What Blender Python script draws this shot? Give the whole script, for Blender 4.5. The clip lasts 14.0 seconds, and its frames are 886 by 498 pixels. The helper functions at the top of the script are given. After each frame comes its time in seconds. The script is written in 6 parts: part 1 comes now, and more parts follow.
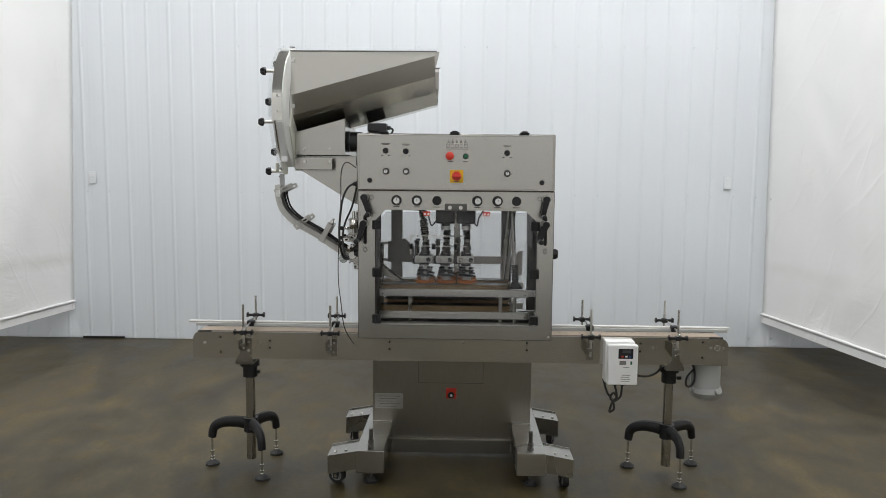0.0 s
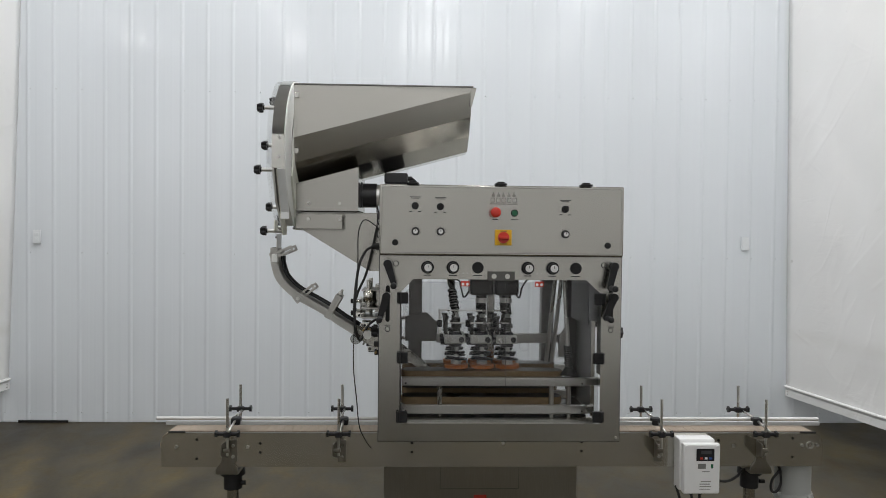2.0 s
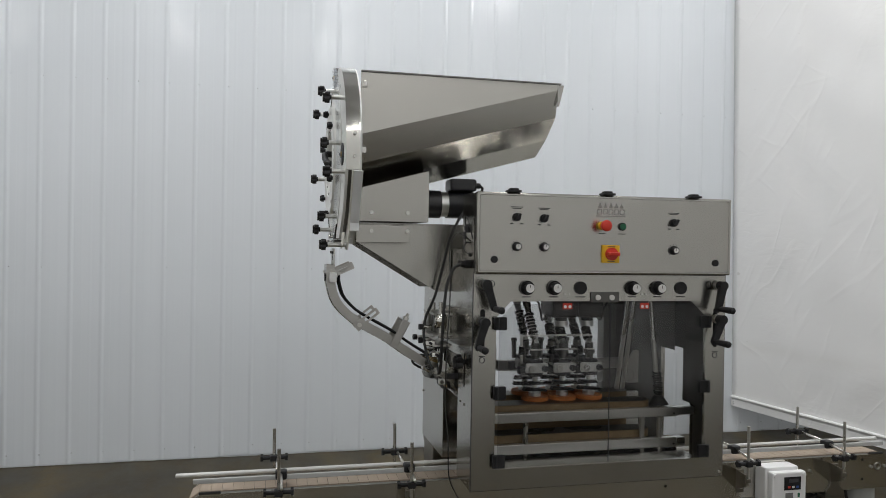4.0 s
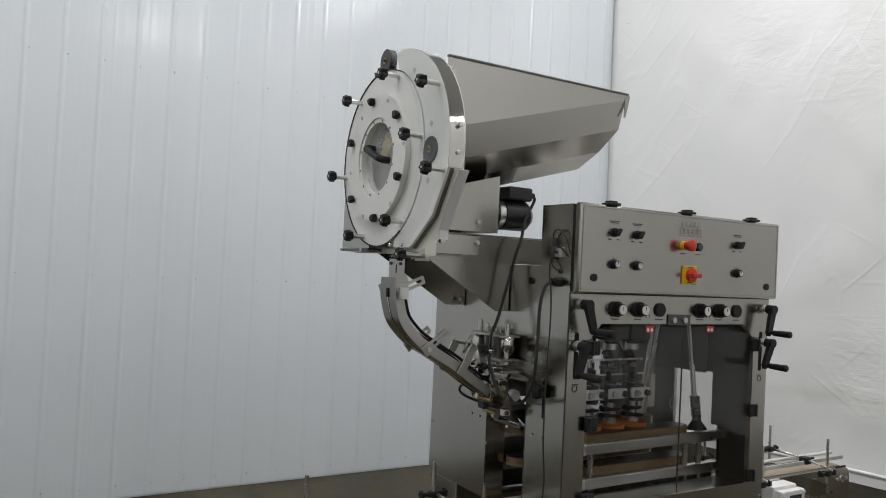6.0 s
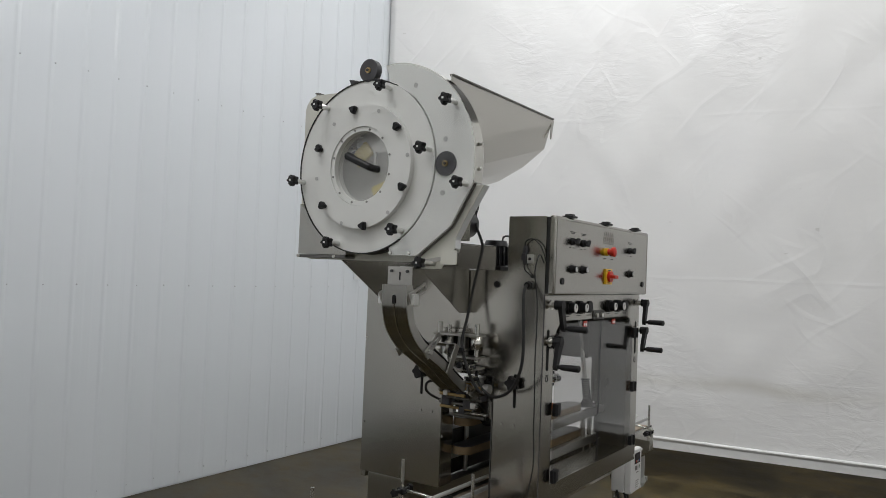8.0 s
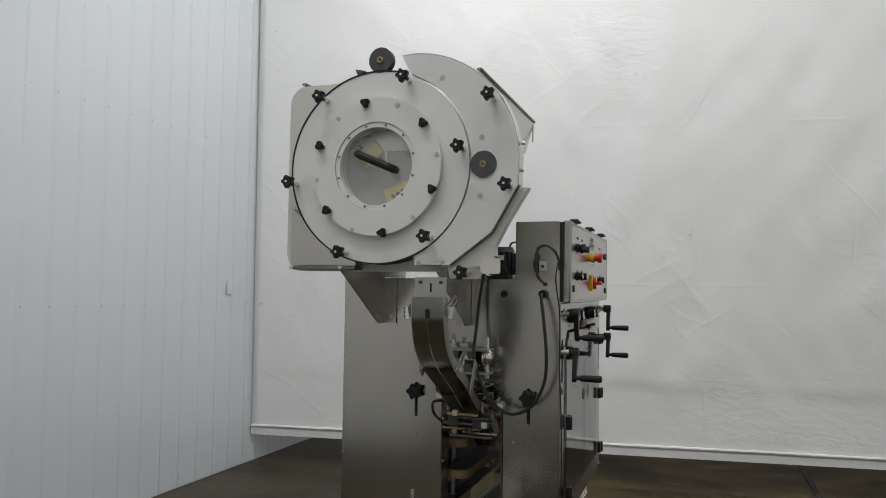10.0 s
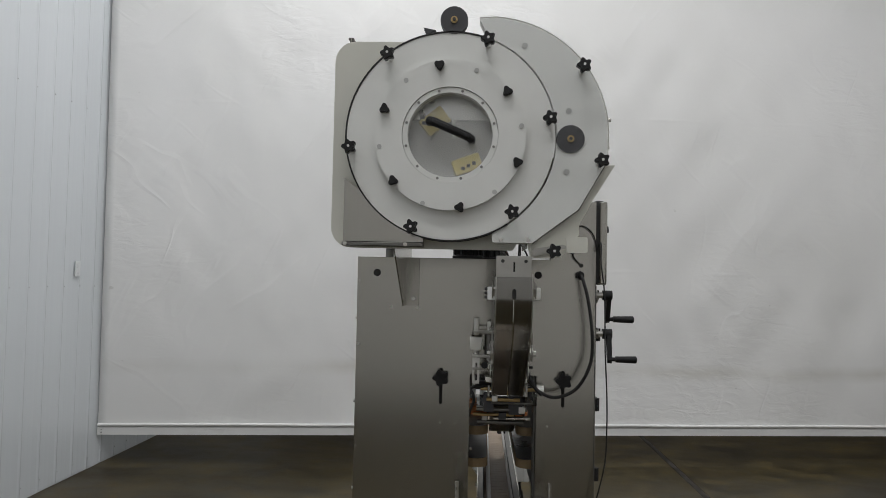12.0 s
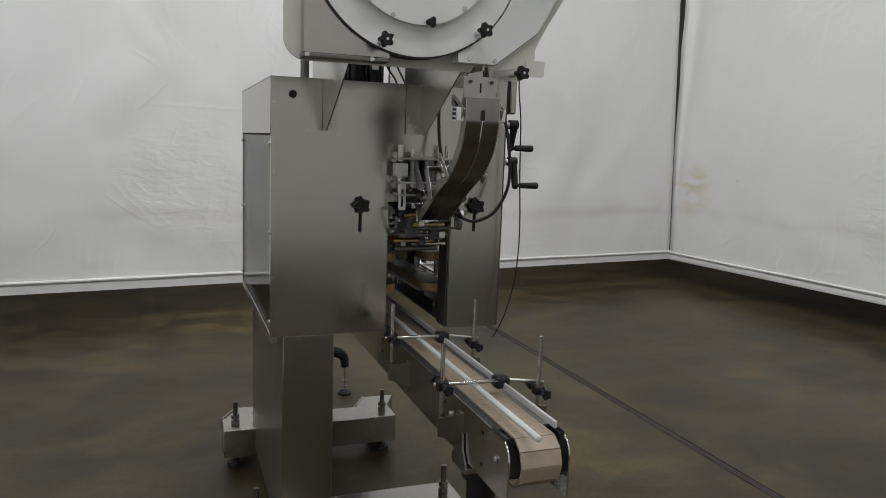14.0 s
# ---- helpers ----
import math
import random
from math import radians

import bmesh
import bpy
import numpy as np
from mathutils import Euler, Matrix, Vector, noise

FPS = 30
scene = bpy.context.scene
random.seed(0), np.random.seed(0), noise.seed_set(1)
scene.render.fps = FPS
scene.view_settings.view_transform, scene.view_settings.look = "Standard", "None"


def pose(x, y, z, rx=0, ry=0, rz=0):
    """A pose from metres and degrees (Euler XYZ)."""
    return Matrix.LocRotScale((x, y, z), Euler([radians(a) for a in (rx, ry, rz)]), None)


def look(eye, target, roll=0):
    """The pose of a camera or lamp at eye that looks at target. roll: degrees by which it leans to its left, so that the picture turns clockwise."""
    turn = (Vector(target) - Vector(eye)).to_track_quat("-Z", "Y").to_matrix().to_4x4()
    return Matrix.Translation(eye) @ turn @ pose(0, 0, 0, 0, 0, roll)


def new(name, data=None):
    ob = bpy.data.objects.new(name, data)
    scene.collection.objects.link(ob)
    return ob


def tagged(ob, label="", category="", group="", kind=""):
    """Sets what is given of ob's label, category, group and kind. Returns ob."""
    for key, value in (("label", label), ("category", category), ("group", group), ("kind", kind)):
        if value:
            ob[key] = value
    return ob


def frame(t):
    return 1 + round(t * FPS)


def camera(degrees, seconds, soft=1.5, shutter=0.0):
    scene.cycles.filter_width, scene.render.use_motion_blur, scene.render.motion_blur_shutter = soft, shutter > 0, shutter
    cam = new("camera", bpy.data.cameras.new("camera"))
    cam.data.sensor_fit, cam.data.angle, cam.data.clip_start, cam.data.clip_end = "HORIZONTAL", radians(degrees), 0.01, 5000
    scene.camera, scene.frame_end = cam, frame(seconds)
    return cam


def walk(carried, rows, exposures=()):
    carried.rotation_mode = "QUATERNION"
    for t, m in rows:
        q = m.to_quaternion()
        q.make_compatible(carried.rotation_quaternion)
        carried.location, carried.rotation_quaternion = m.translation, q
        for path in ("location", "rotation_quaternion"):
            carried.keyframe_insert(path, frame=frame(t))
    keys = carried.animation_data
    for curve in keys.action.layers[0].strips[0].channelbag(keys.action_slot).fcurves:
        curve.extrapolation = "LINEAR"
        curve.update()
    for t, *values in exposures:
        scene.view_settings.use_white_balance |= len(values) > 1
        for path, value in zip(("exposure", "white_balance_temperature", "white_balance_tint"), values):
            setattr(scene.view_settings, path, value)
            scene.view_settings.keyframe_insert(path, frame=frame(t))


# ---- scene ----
cam = camera(61.9, 14.0, 0.85)
PATH = [
    (0, (0.031, -4.247, 1.705), (-0.019, -2.258, 1.504), 0.5),
    (0.5, (-0.02, -4.064, 1.713), (-0.071, -2.071, 1.559), 1.3),
    (1, (-0.063, -3.863, 1.712), (-0.112, -1.866, 1.596), 1.4),
    (1.5, (-0.132, -3.644, 1.711), (-0.19, -1.646, 1.652), 2.4),
    (2, (-0.352, -3.498, 1.71), (-0.279, -1.5, 1.668), 0.6),
    (2.5, (-0.531, -3.382, 1.7), (-0.345, -1.39, 1.664), 1.7),
    (3, (-0.69, -3.186, 1.699), (-0.492, -1.196, 1.684), 1.3),
    (3.5, (-0.894, -3.055, 1.692), (-0.67, -1.068, 1.695), 3.2),
    (4, (-1.209, -2.965, 1.722), (-0.745, -1.019, 1.709), 0.9),
    (4.2, (-1.287, -2.920, 1.715), (-0.803, -0.979, 1.708), 2.6),
    (6.5, (-2.312, -2.128, 1.684), (-1.107, -0.533, 1.73), 2.2),
    (7, (-2.563, -2.035, 1.706), (-1.191, -0.580, 1.751), 2.3),
    (9.3, (-3.066, -1.156, 1.658), (-1.258, -0.304, 1.738), 1.7),
    (9.5, (-3.042, -1.125, 1.665), (-1.237, -0.267, 1.738), 1.3),
    (10, (-3.04, -0.932, 1.67), (-1.157, -0.266, 1.774), 0.8),
    (10.5, (-3.089, -0.674, 1.671), (-1.148, -0.208, 1.796), 1.6),
    (11, (-3.125, -0.496, 1.68), (-1.156, -0.166, 1.803), 1.6),
    (11.5, (-3.073, -0.295, 1.659), (-1.091, -0.055, 1.772), 0.4),
    (12, (-3.062, -0.069, 1.634), (-1.066, 0.035, 1.712), 1.2),
    (12.5, (-3.1, 0.168, 1.612), (-1.106, 0.032, 1.529), 1.3),
    (13, (-3.06, 0.31, 1.582), (-1.079, 0.069, 1.45), 1.1),
    (13.5, (-2.988, 0.46, 1.551), (-1.049, 0.005, 1.371), 1.2),
    (14, (-2.936, 0.663, 1.516), (-1.081, -0.026, 1.228), 2.2),
]
EXPOSURES = [(0, 0.10), (1.5, -0.06), (2.5, -0.23), (3.5, -0.31), (6.5, -0.40), (9.5, -0.54), (11.2, -0.63), (12.2, -0.62), (14, -0.43)]
LAMP = 58.0
walk(cam, [(t, look(eye, to, roll)) for t, eye, to, roll in PATH], EXPOSURES)

# ---- light ----
world = bpy.data.worlds.new("world")
scene.world = world
world.use_nodes = True
world.node_tree.nodes["Background"].inputs[0].default_value = (0.8, 0.87, 1.0, 1)
world.node_tree.nodes["Background"].inputs[1].default_value = 0.02


def strip_lamp(x, y, z, length, watts, turn=0.0):
    light = bpy.data.lights.new("ceiling_strip", "AREA")
    light.shape, light.size, light.size_y = "RECTANGLE", length, 0.16
    light.energy, light.color = watts, (1.0, 1.0, 1.005)
    ob = new("ceiling_strip_light", light)
    ob.matrix_basis = pose(x, y, z, 0, 0, turn)
    return ob


CEILING, TARP_TOP = 6.4, 4.95
# the rows nearest the ribbed wall burn brightest
for ly, share, hang, west, east in ((-4.3, 0.44, 5.3, 1.0, 0.65), (-1.7, 0.44, 5.5, 1.0, 1.20), (0.8, 1.50, 6.1, 0.72, 1.08)):
    for lx, more in ((-5.6, west), (-2.7, 1.0), (-0.1, 1.0), (2.3, east)):
        strip_lamp(lx, ly, hang, 2.4, LAMP * share * more, 90)
# the hall goes on beyond the tarps: unseen lamps added to brighten its floor
strip_lamp(6.0, -1.6, CEILING - 0.3, 2.4, LAMP * 2.8, 90)
strip_lamp(0.4, -7.4, CEILING - 0.3, 2.4, LAMP * 0.7)


# ---- materials ----
def nodes_of(name):
    m = bpy.data.materials.new(name)
    m.use_nodes = True
    return m, m.node_tree.nodes, m.node_tree.links, m.node_tree.nodes["Principled BSDF"]


def mat(name, col, rough=0.5, metal=0.0, var=0.08, scale=9.0, big=1.3, rvar=0.08, bump=0.0, bscale=80.0, stretch=(1, 1, 1), spec=0.5, tint=(1, 1, 1), aniso=0.0, turn=0.0):
    """A surface with fine grain and broad blotches in colour and gloss, and a fine relief."""
    m, n, l, b = nodes_of(name)
    co = n.new("ShaderNodeTexCoord")
    mp = n.new("ShaderNodeMapping")
    mp.inputs["Scale"].default_value = stretch
    l.new(co.outputs["Object"], mp.inputs["Vector"])
    fine = n.new("ShaderNodeTexNoise")
    fine.inputs["Scale"].default_value, fine.inputs["Detail"].default_value = scale, 5
    l.new(mp.outputs[0], fine.inputs["Vector"])
    broad = n.new("ShaderNodeTexNoise")
    broad.inputs["Scale"].default_value, broad.inputs["Detail"].default_value = big, 3
    l.new(co.outputs["Object"], broad.inputs["Vector"])
    both = n.new("ShaderNodeMath")
    both.operation = "ADD"
    l.new(fine.outputs["Fac"], both.inputs[0])
    l.new(broad.outputs["Fac"], both.inputs[1])
    rng = n.new("ShaderNodeMapRange")
    rng.inputs["From Min"].default_value, rng.inputs["From Max"].default_value = 0.7, 1.3
    l.new(both.outputs[0], rng.inputs["Value"])
    mix = n.new("ShaderNodeMix")
    mix.data_type = "RGBA"
    mix.inputs["A"].default_value = (*[c * (1 - var) for c in col], 1)
    mix.inputs["B"].default_value = (*[min(1, c * (1 + var) * k) for c, k in zip(col, tint)], 1)
    l.new(rng.outputs[0], mix.inputs["Factor"])
    l.new(mix.outputs["Result"], b.inputs["Base Color"])
    rr = n.new("ShaderNodeMapRange")
    rr.inputs["From Min"].default_value, rr.inputs["From Max"].default_value = 0.3, 0.7
    rr.inputs["To Min"].default_value, rr.inputs["To Max"].default_value = max(0.02, rough - rvar), min(1, rough + rvar)
    l.new(broad.outputs["Fac"], rr.inputs["Value"])
    l.new(rr.outputs[0], b.inputs["Roughness"])
    b.inputs["Metallic"].default_value = metal
    b.inputs["Specular IOR Level"].default_value = spec
    if aniso:
        tg = n.new("ShaderNodeTangent")
        tg.direction_type, tg.axis = "RADIAL", "Z"
        l.new(tg.outputs[0], b.inputs["Tangent"])
        b.inputs["Anisotropic"].default_value, b.inputs["Anisotropic Rotation"].default_value = aniso, turn
    if bump:
        rel = n.new("ShaderNodeTexNoise")
        rel.inputs["Scale"].default_value, rel.inputs["Detail"].default_value = bscale, 4
        l.new(mp.outputs[0], rel.inputs["Vector"])
        bp = n.new("ShaderNodeBump")
        bp.inputs["Strength"].default_value, bp.inputs["Distance"].default_value = bump, 0.002
        l.new(rel.outputs["Fac"], bp.inputs["Height"])
        l.new(bp.outputs[0], b.inputs["Normal"])
    return m


def clear(name, tint=(0.93, 0.94, 0.94), gloss=1.0):
    m, n, l, b = nodes_of(name)
    out = n["Material Output"]
    n.remove(b)
    tr, gl, fr, mx, k, pw = n.new("ShaderNodeBsdfTransparent"), n.new("ShaderNodeBsdfGlossy"), n.new("ShaderNodeLayerWeight"), n.new("ShaderNodeMixShader"), n.new("ShaderNodeMath"), n.new("ShaderNodeMath")
    tr.inputs[0].default_value = (*tint, 1)
    gl.inputs["Roughness"].default_value = 0.06
    fr.inputs["Blend"].default_value = 0.5
    pw.operation, k.operation = "POWER", "MULTIPLY_ADD"
    pw.inputs[1].default_value = 4.0
    k.inputs[1].default_value, k.inputs[2].default_value = 0.75 * gloss, 0.022 * gloss
    l.new(fr.outputs["Facing"], pw.inputs[0])
    l.new(pw.outputs[0], k.inputs[0])
    l.new(k.outputs[0], mx.inputs[0])
    l.new(tr.outputs[0], mx.inputs[1])
    l.new(gl.outputs[0], mx.inputs[2])
    l.new(mx.outputs[0], out.inputs[0])
    return m


def hazy(name, veil, tint):
    """Clear plastic: a thin pale veil of painted haze over what lies behind."""
    m = clear(name, tint, 0.55)
    n, l = m.node_tree.nodes, m.node_tree.links
    out = n["Material Output"]
    base = out.inputs[0].links[0].from_socket
    df, mx = n.new("ShaderNodeBsdfDiffuse"), n.new("ShaderNodeMixShader")
    df.inputs[0].default_value = (0.78, 0.78, 0.76, 1)
    mottle = n.new("ShaderNodeTexNoise")
    mottle.inputs["Scale"].default_value, mottle.inputs["Detail"].default_value = 14, 6
    mr = n.new("ShaderNodeMapRange")
    mr.inputs["To Min"].default_value, mr.inputs["To Max"].default_value = veil * 0.6, veil * 1.4
    l.new(mottle.outputs["Fac"], mr.inputs["Value"])
    l.new(mr.outputs[0], mx.inputs[0])
    l.new(base, mx.inputs[1])
    l.new(df.outputs[0], mx.inputs[2])
    l.new(mx.outputs[0], out.inputs[0])
    return m


STEEL_X = mat("brushed_steel_lengthwise", (0.445, 0.433, 0.400), 0.25, 1.0, 0.05, 22, 1.2, 0.03, 0.012, 160, (0.7, 30, 30), aniso=0.5, turn=0.25)
STEEL_Y = mat("brushed_steel_crosswise", (0.455, 0.443, 0.410), 0.19, 1.0, 0.06, 22, 1.2, 0.03, 0.012, 160, (30, 30, 0.7), aniso=0.2, turn=0)
STEEL_Z = mat("brushed_steel_upright", (0.455, 0.443, 0.410), 0.19, 1.0, 0.06, 22, 1.2, 0.03, 0.012, 160, (30, 30, 0.7), aniso=0.2, turn=0)
POST_STEEL = mat("matt_steel", (0.47, 0.46, 0.435), 0.38, 1.0, 0.06, 18, 1.6, 0.05, 0.03, 140)
CONV_STEEL = mat("bright_conveyor_steel", (0.68, 0.665, 0.625), 0.18, 1.0, 0.05, 6, 1.4, 0.05)
BEAM_STEEL = mat("bright_beam_steel", (0.44, 0.43, 0.40), 0.25, 1.0, 0.10, 18, 1.6, 0.05, 0.03, 140, (0.7, 30, 30))
# steel toned down so low parts look as if mirroring a dim floor
BASE_STEEL = mat("darkened_base_steel", (0.29, 0.274, 0.24), 0.34, 1.0, 0.10, 18, 1.6, 0.05, 0.02, 140, (30, 30, 0.7), aniso=0.2, turn=0)
HOPPER_STEEL = mat("bright_hopper_steel", (0.54, 0.525, 0.485), 0.215, 1.0, 0.05, 22, 1.2, 0.03, 0.01, 160, (0.7, 30, 30), aniso=0.35, turn=0.25)
# polished steel with the floor's dark reflection put into its colour
CHUTE = mat("darkened_polished_steel", (0.27, 0.265, 0.25), 0.16, 1.0, 0.06, 12, 2, 0.04)
POST_DARK = mat("dark_post_steel", (0.185, 0.181, 0.172), 0.36, 1.0, 0.08, 18, 1.6, 0.05, 0.03, 140)
# very dark steel for the deck, belt floor and rear guide
DECK = mat("dark_plate_steel", (0.13, 0.125, 0.115), 0.42, 1.0, 0.15, 10, 1.5, 0.08, 0.05, 120)
# low base colour carries the shade inside the guard
DULL = mat("darkened_sheet_steel", (0.15, 0.147, 0.14), 0.5, 1.0, 0.08, 16, 1.5, 0.06, 0.05, 120)
SHINY = mat("polished_steel", (0.62, 0.61, 0.57), 0.10, 1.0, 0.05, 12, 2, 0.05)
ALU = mat("machined_aluminium", (0.72, 0.72, 0.70), 0.32, 1.0, 0.06, 30, 3, 0.06, 0.15, 200)
ZINC = mat("zinc_plated_steel", (0.62, 0.61, 0.58), 0.28, 1.0, 0.08, 40, 5, 0.08)
BLACK = mat("black_plastic", (0.014, 0.014, 0.015), 0.45, 0, 0.25, 30, 4, 0.1, 0.2, 240, spec=0.32)
RUBBER = mat("black_rubber", (0.018, 0.018, 0.018), 0.62, 0, 0.2, 30, 4, 0.08)
BLACKPAINT = mat("black_paint", (0.016, 0.016, 0.018), 0.3, 0, 0.2, 12, 3, 0.1)
DARK = mat("dark_opening", (0.006, 0.006, 0.006), 0.8, 0, 0.1)
UHMW = mat("white_plastic_sheet", (0.74, 0.745, 0.72), 0.36, 0, 0.025, 14, 2, 0.06, 0.1, 90)
JOINT_GREY = mat("grey_joint_filler", (0.050, 0.046, 0.041), 0.9, 0, 0.25, 12, 2, 0.05, 0.2, 60, spec=0.1)
RAILPALE = mat("pale_plastic_rail", (0.62, 0.62, 0.60), 0.38, 0, 0.04, 14, 2, 0.06)
RAILGREY = mat("grey_plastic_rail", (0.46, 0.46, 0.45), 0.35, 0, 0.04, 14, 2, 0.06)
DRUM = mat("grey_drum_plastic", (0.42, 0.42, 0.405), 0.38, 0, 0.06, 14, 2, 0.06)
CREAM = mat("cream_painted_sheet", (0.64, 0.635, 0.57), 0.42, 0, 0.03, 10, 2, 0.05)
VFD_WHITE = mat("white_moulded_plastic", (0.80, 0.80, 0.79), 0.4, 0, 0.03, 20, 4, 0.05)
MOTOR_GREY = mat("pale_grey_paint", (0.35, 0.36, 0.345), 0.4, 0, 0.05, 12, 4, 0.08)
TAN = mat("tan_chain_plastic", (0.34, 0.272, 0.208), 0.5, 0, 0.1, 20, 3, 0.1, 0.15, 120)
BELT = mat("tan_gripper_belt", (0.215, 0.15, 0.08), 0.65, 0, 0.15, 30, 4, 0.08)
ORANGE = mat("orange_rubber_disc", (0.52, 0.17, 0.04), 0.5, 0, 0.1, 20, 4, 0.08)
RED = mat("red_plastic", (0.62, 0.035, 0.018), 0.35, 0, 0.06, 20, 4, 0.05)
YELLOW = mat("yellow_plastic", (0.80, 0.47, 0.012), 0.38, 0, 0.05, 20, 4, 0.05)
GREEN = mat("green_plastic", (0.012, 0.12, 0.055), 0.32, 0, 0.1, 20, 4, 0.05)
GREYDISC = mat("dark_grey_rubber", (0.055, 0.055, 0.06), 0.6, 0, 0.12, 20, 4, 0.05)
BRASS = mat("brass_bush", (0.45, 0.33, 0.16), 0.35, 1, 0.08, 30, 4)
FOAM = mat("yellow_foam", (0.66, 0.55, 0.22), 0.85, 0, 0.12, 30, 6, 0.05, 0.5, 60)
PAPER = mat("white_label", (0.72, 0.72, 0.70), 0.5, 0, 0.03, 20, 4, 0.05)
INK = mat("black_ink", (0.05, 0.05, 0.05), 0.6, 0, 0.1)
PALEINK = mat("pale_grey_ink", (0.30, 0.29, 0.27), 0.5, 0, 0.1)
SCREW = mat("painted_screw", (0.50, 0.52, 0.54), 0.4, 0.3, 0.15)
GREYINK = mat("grey_ink", (0.20, 0.20, 0.19), 0.5, 0, 0.1)
BLUE = mat("blue_ink", (0.03, 0.08, 0.3), 0.5, 0, 0.1)
SIGNRED = mat("red_print", (0.55, 0.04, 0.02), 0.45, 0, 0.05)
POLY = clear("clear_polycarbonate", (0.985, 0.988, 0.988), 0.55)
# the veil stands for pale reflections in the window
HAZEPOLY = hazy("hazed_polycarbonate", 0.16, (0.985, 0.988, 0.988))
DOORPOLY = clear("smoky_polycarbonate", (0.865, 0.865, 0.865), 1.2)
CLEARTUBE = clear("clear_plastic", (0.62, 0.62, 0.60), 2.5)
WALLPAINT = mat("white_painted_metal", (0.695, 0.730, 0.760), 0.13, 0, 0.025, 3, 0.5, 0.03, 0.20, 9, (1, 1, 0.035))
OUTLET_PALE = mat("pale_outlet_plastic", (0.72, 0.745, 0.76), 0.4, 0, 0.02)
OUTLET = mat("white_outlet_plastic", (0.74, 0.75, 0.75), 0.4, 0, 0.02)
CEIL = mat("ceiling_liner", (0.6, 0.6, 0.6), 0.6, 0, 0.04, 4, 0.5)
OUTER_DARK = mat("dark_outer_wall", (0.24, 0.233, 0.225), 0.9, 0, 0.1, 4, 0.5, spec=0.1)
OUTER = mat("pale_outer_wall", (0.78, 0.775, 0.76), 0.8, 0, 0.1, 4, 0.5)


BAND_Z = 0.83  # height of the scuffed band above a sheet's lower edge


def tarp_material():
    m, n, l, b = nodes_of("white_vinyl_tarp")
    co = n.new("ShaderNodeTexCoord")

    def noise_at(scale, detail, stretch=(1, 1, 1), turn=(0, 0, 0), kind="FBM", dist=0.0):
        mp = n.new("ShaderNodeMapping")
        mp.inputs["Scale"].default_value, mp.inputs["Rotation"].default_value = stretch, turn
        l.new(co.outputs["Object"], mp.inputs["Vector"])
        t = n.new("ShaderNodeTexNoise")
        t.noise_type = kind
        t.inputs["Scale"].default_value, t.inputs["Detail"].default_value, t.inputs["Distortion"].default_value = scale, detail, dist
        l.new(mp.outputs[0], t.inputs["Vector"])
        return t.outputs["Fac"]

    def ramp_of(fac, stops):
        r = n.new("ShaderNodeValToRGB")
        e = r.color_ramp.elements
        for p, c in zip((0, 1), (stops[0], stops[-1])):
            e[p].position, e[p].color = c[0], (*c[1], 1)
        for c in stops[1:-1]:
            e.new(c[0]).color = (*c[1], 1)
        l.new(fac, r.inputs[0])
        return r.outputs[0]

    def maths(op, a, c, d=None):
        k = n.new("ShaderNodeMath")
        k.operation = op
        for i, v in enumerate((a, c, d)):
            if v is None:
                continue
            if isinstance(v, (int, float)):
                k.inputs[i].default_value = v
            else:
                l.new(v, k.inputs[i])
        return k.outputs[0]

    def blend(fac, one, two):
        mx = n.new("ShaderNodeMix")
        mx.data_type = "RGBA"
        l.new(fac, mx.inputs["Factor"])
        l.new(one, mx.inputs["A"])
        mx.inputs["B"].default_value = (*two, 1)
        return mx.outputs["Result"]

    broad = noise_at(0.8, 3, (1, 1, 0.8))
    base = ramp_of(broad, [(0.30, (0.800, 0.800, 0.790)), (0.60, (0.835, 0.835, 0.830))])
    sep = n.new("ShaderNodeSeparateXYZ")
    l.new(co.outputs["Object"], sep.inputs[0])
    z = sep.outputs["Z"]
    # a scuffed band where goods have rubbed along the sheet, about a metre up, in uneven stretches
    patch = noise_at(0.9, 4, (1, 1, 0.4))
    level = maths("MULTIPLY_ADD", noise_at(1.4, 3, (1, 1, 0.2)), 0.16, z)
    away = maths("ABSOLUTE", maths("SUBTRACT", level, BAND_Z + 0.08), None)
    near = maths("SUBTRACT", 1.0, maths("MULTIPLY", away, 1 / 0.085))
    near = maths("MAXIMUM", near, 0.0)
    band = maths("MULTIPLY", near, ramp_of(patch, [(0.36, (0.05, 0.05, 0.05)), (0.66, (0.40, 0.40, 0.40))]))
    base = blend(band, base, (0.50, 0.48, 0.40))
    # a yellowish mark near the corner on the same level
    dots = noise_at(3.2, 5, (1, 1, 1.6), dist=0.5)
    far = n.new("ShaderNodeVectorMath")
    far.operation = "DISTANCE"
    l.new(co.outputs["Object"], far.inputs[0])
    far.inputs[1].default_value = (3.93, -4.87, 1.09)
    by = maths("MAXIMUM", maths("SUBTRACT", 1.0, maths("MULTIPLY", far.outputs["Value"], 3.0)), 0.0)
    mark = maths("MULTIPLY", by, ramp_of(dots, [(0.40, (0, 0, 0)), (0.62, (0.9, 0.9, 0.9))]))
    base = blend(mark, base, (0.55, 0.42, 0.10))
    # small scuffs
    fleck = ramp_of(noise_at(9, 2, (1, 1, 1.5)), [(0.76, (0, 0, 0)), (0.80, (0.35, 0.35, 0.35))])
    base = blend(fleck, base, (0.45, 0.44, 0.41))
    l.new(base, b.inputs["Base Color"])
    b.inputs["Roughness"].default_value = 0.5
    b.inputs["Specular IOR Level"].default_value = 0.3

    def relief(height, strength, dist, under=None):
        bp = n.new("ShaderNodeBump")
        bp.inputs["Strength"].default_value, bp.inputs["Distance"].default_value = strength, dist
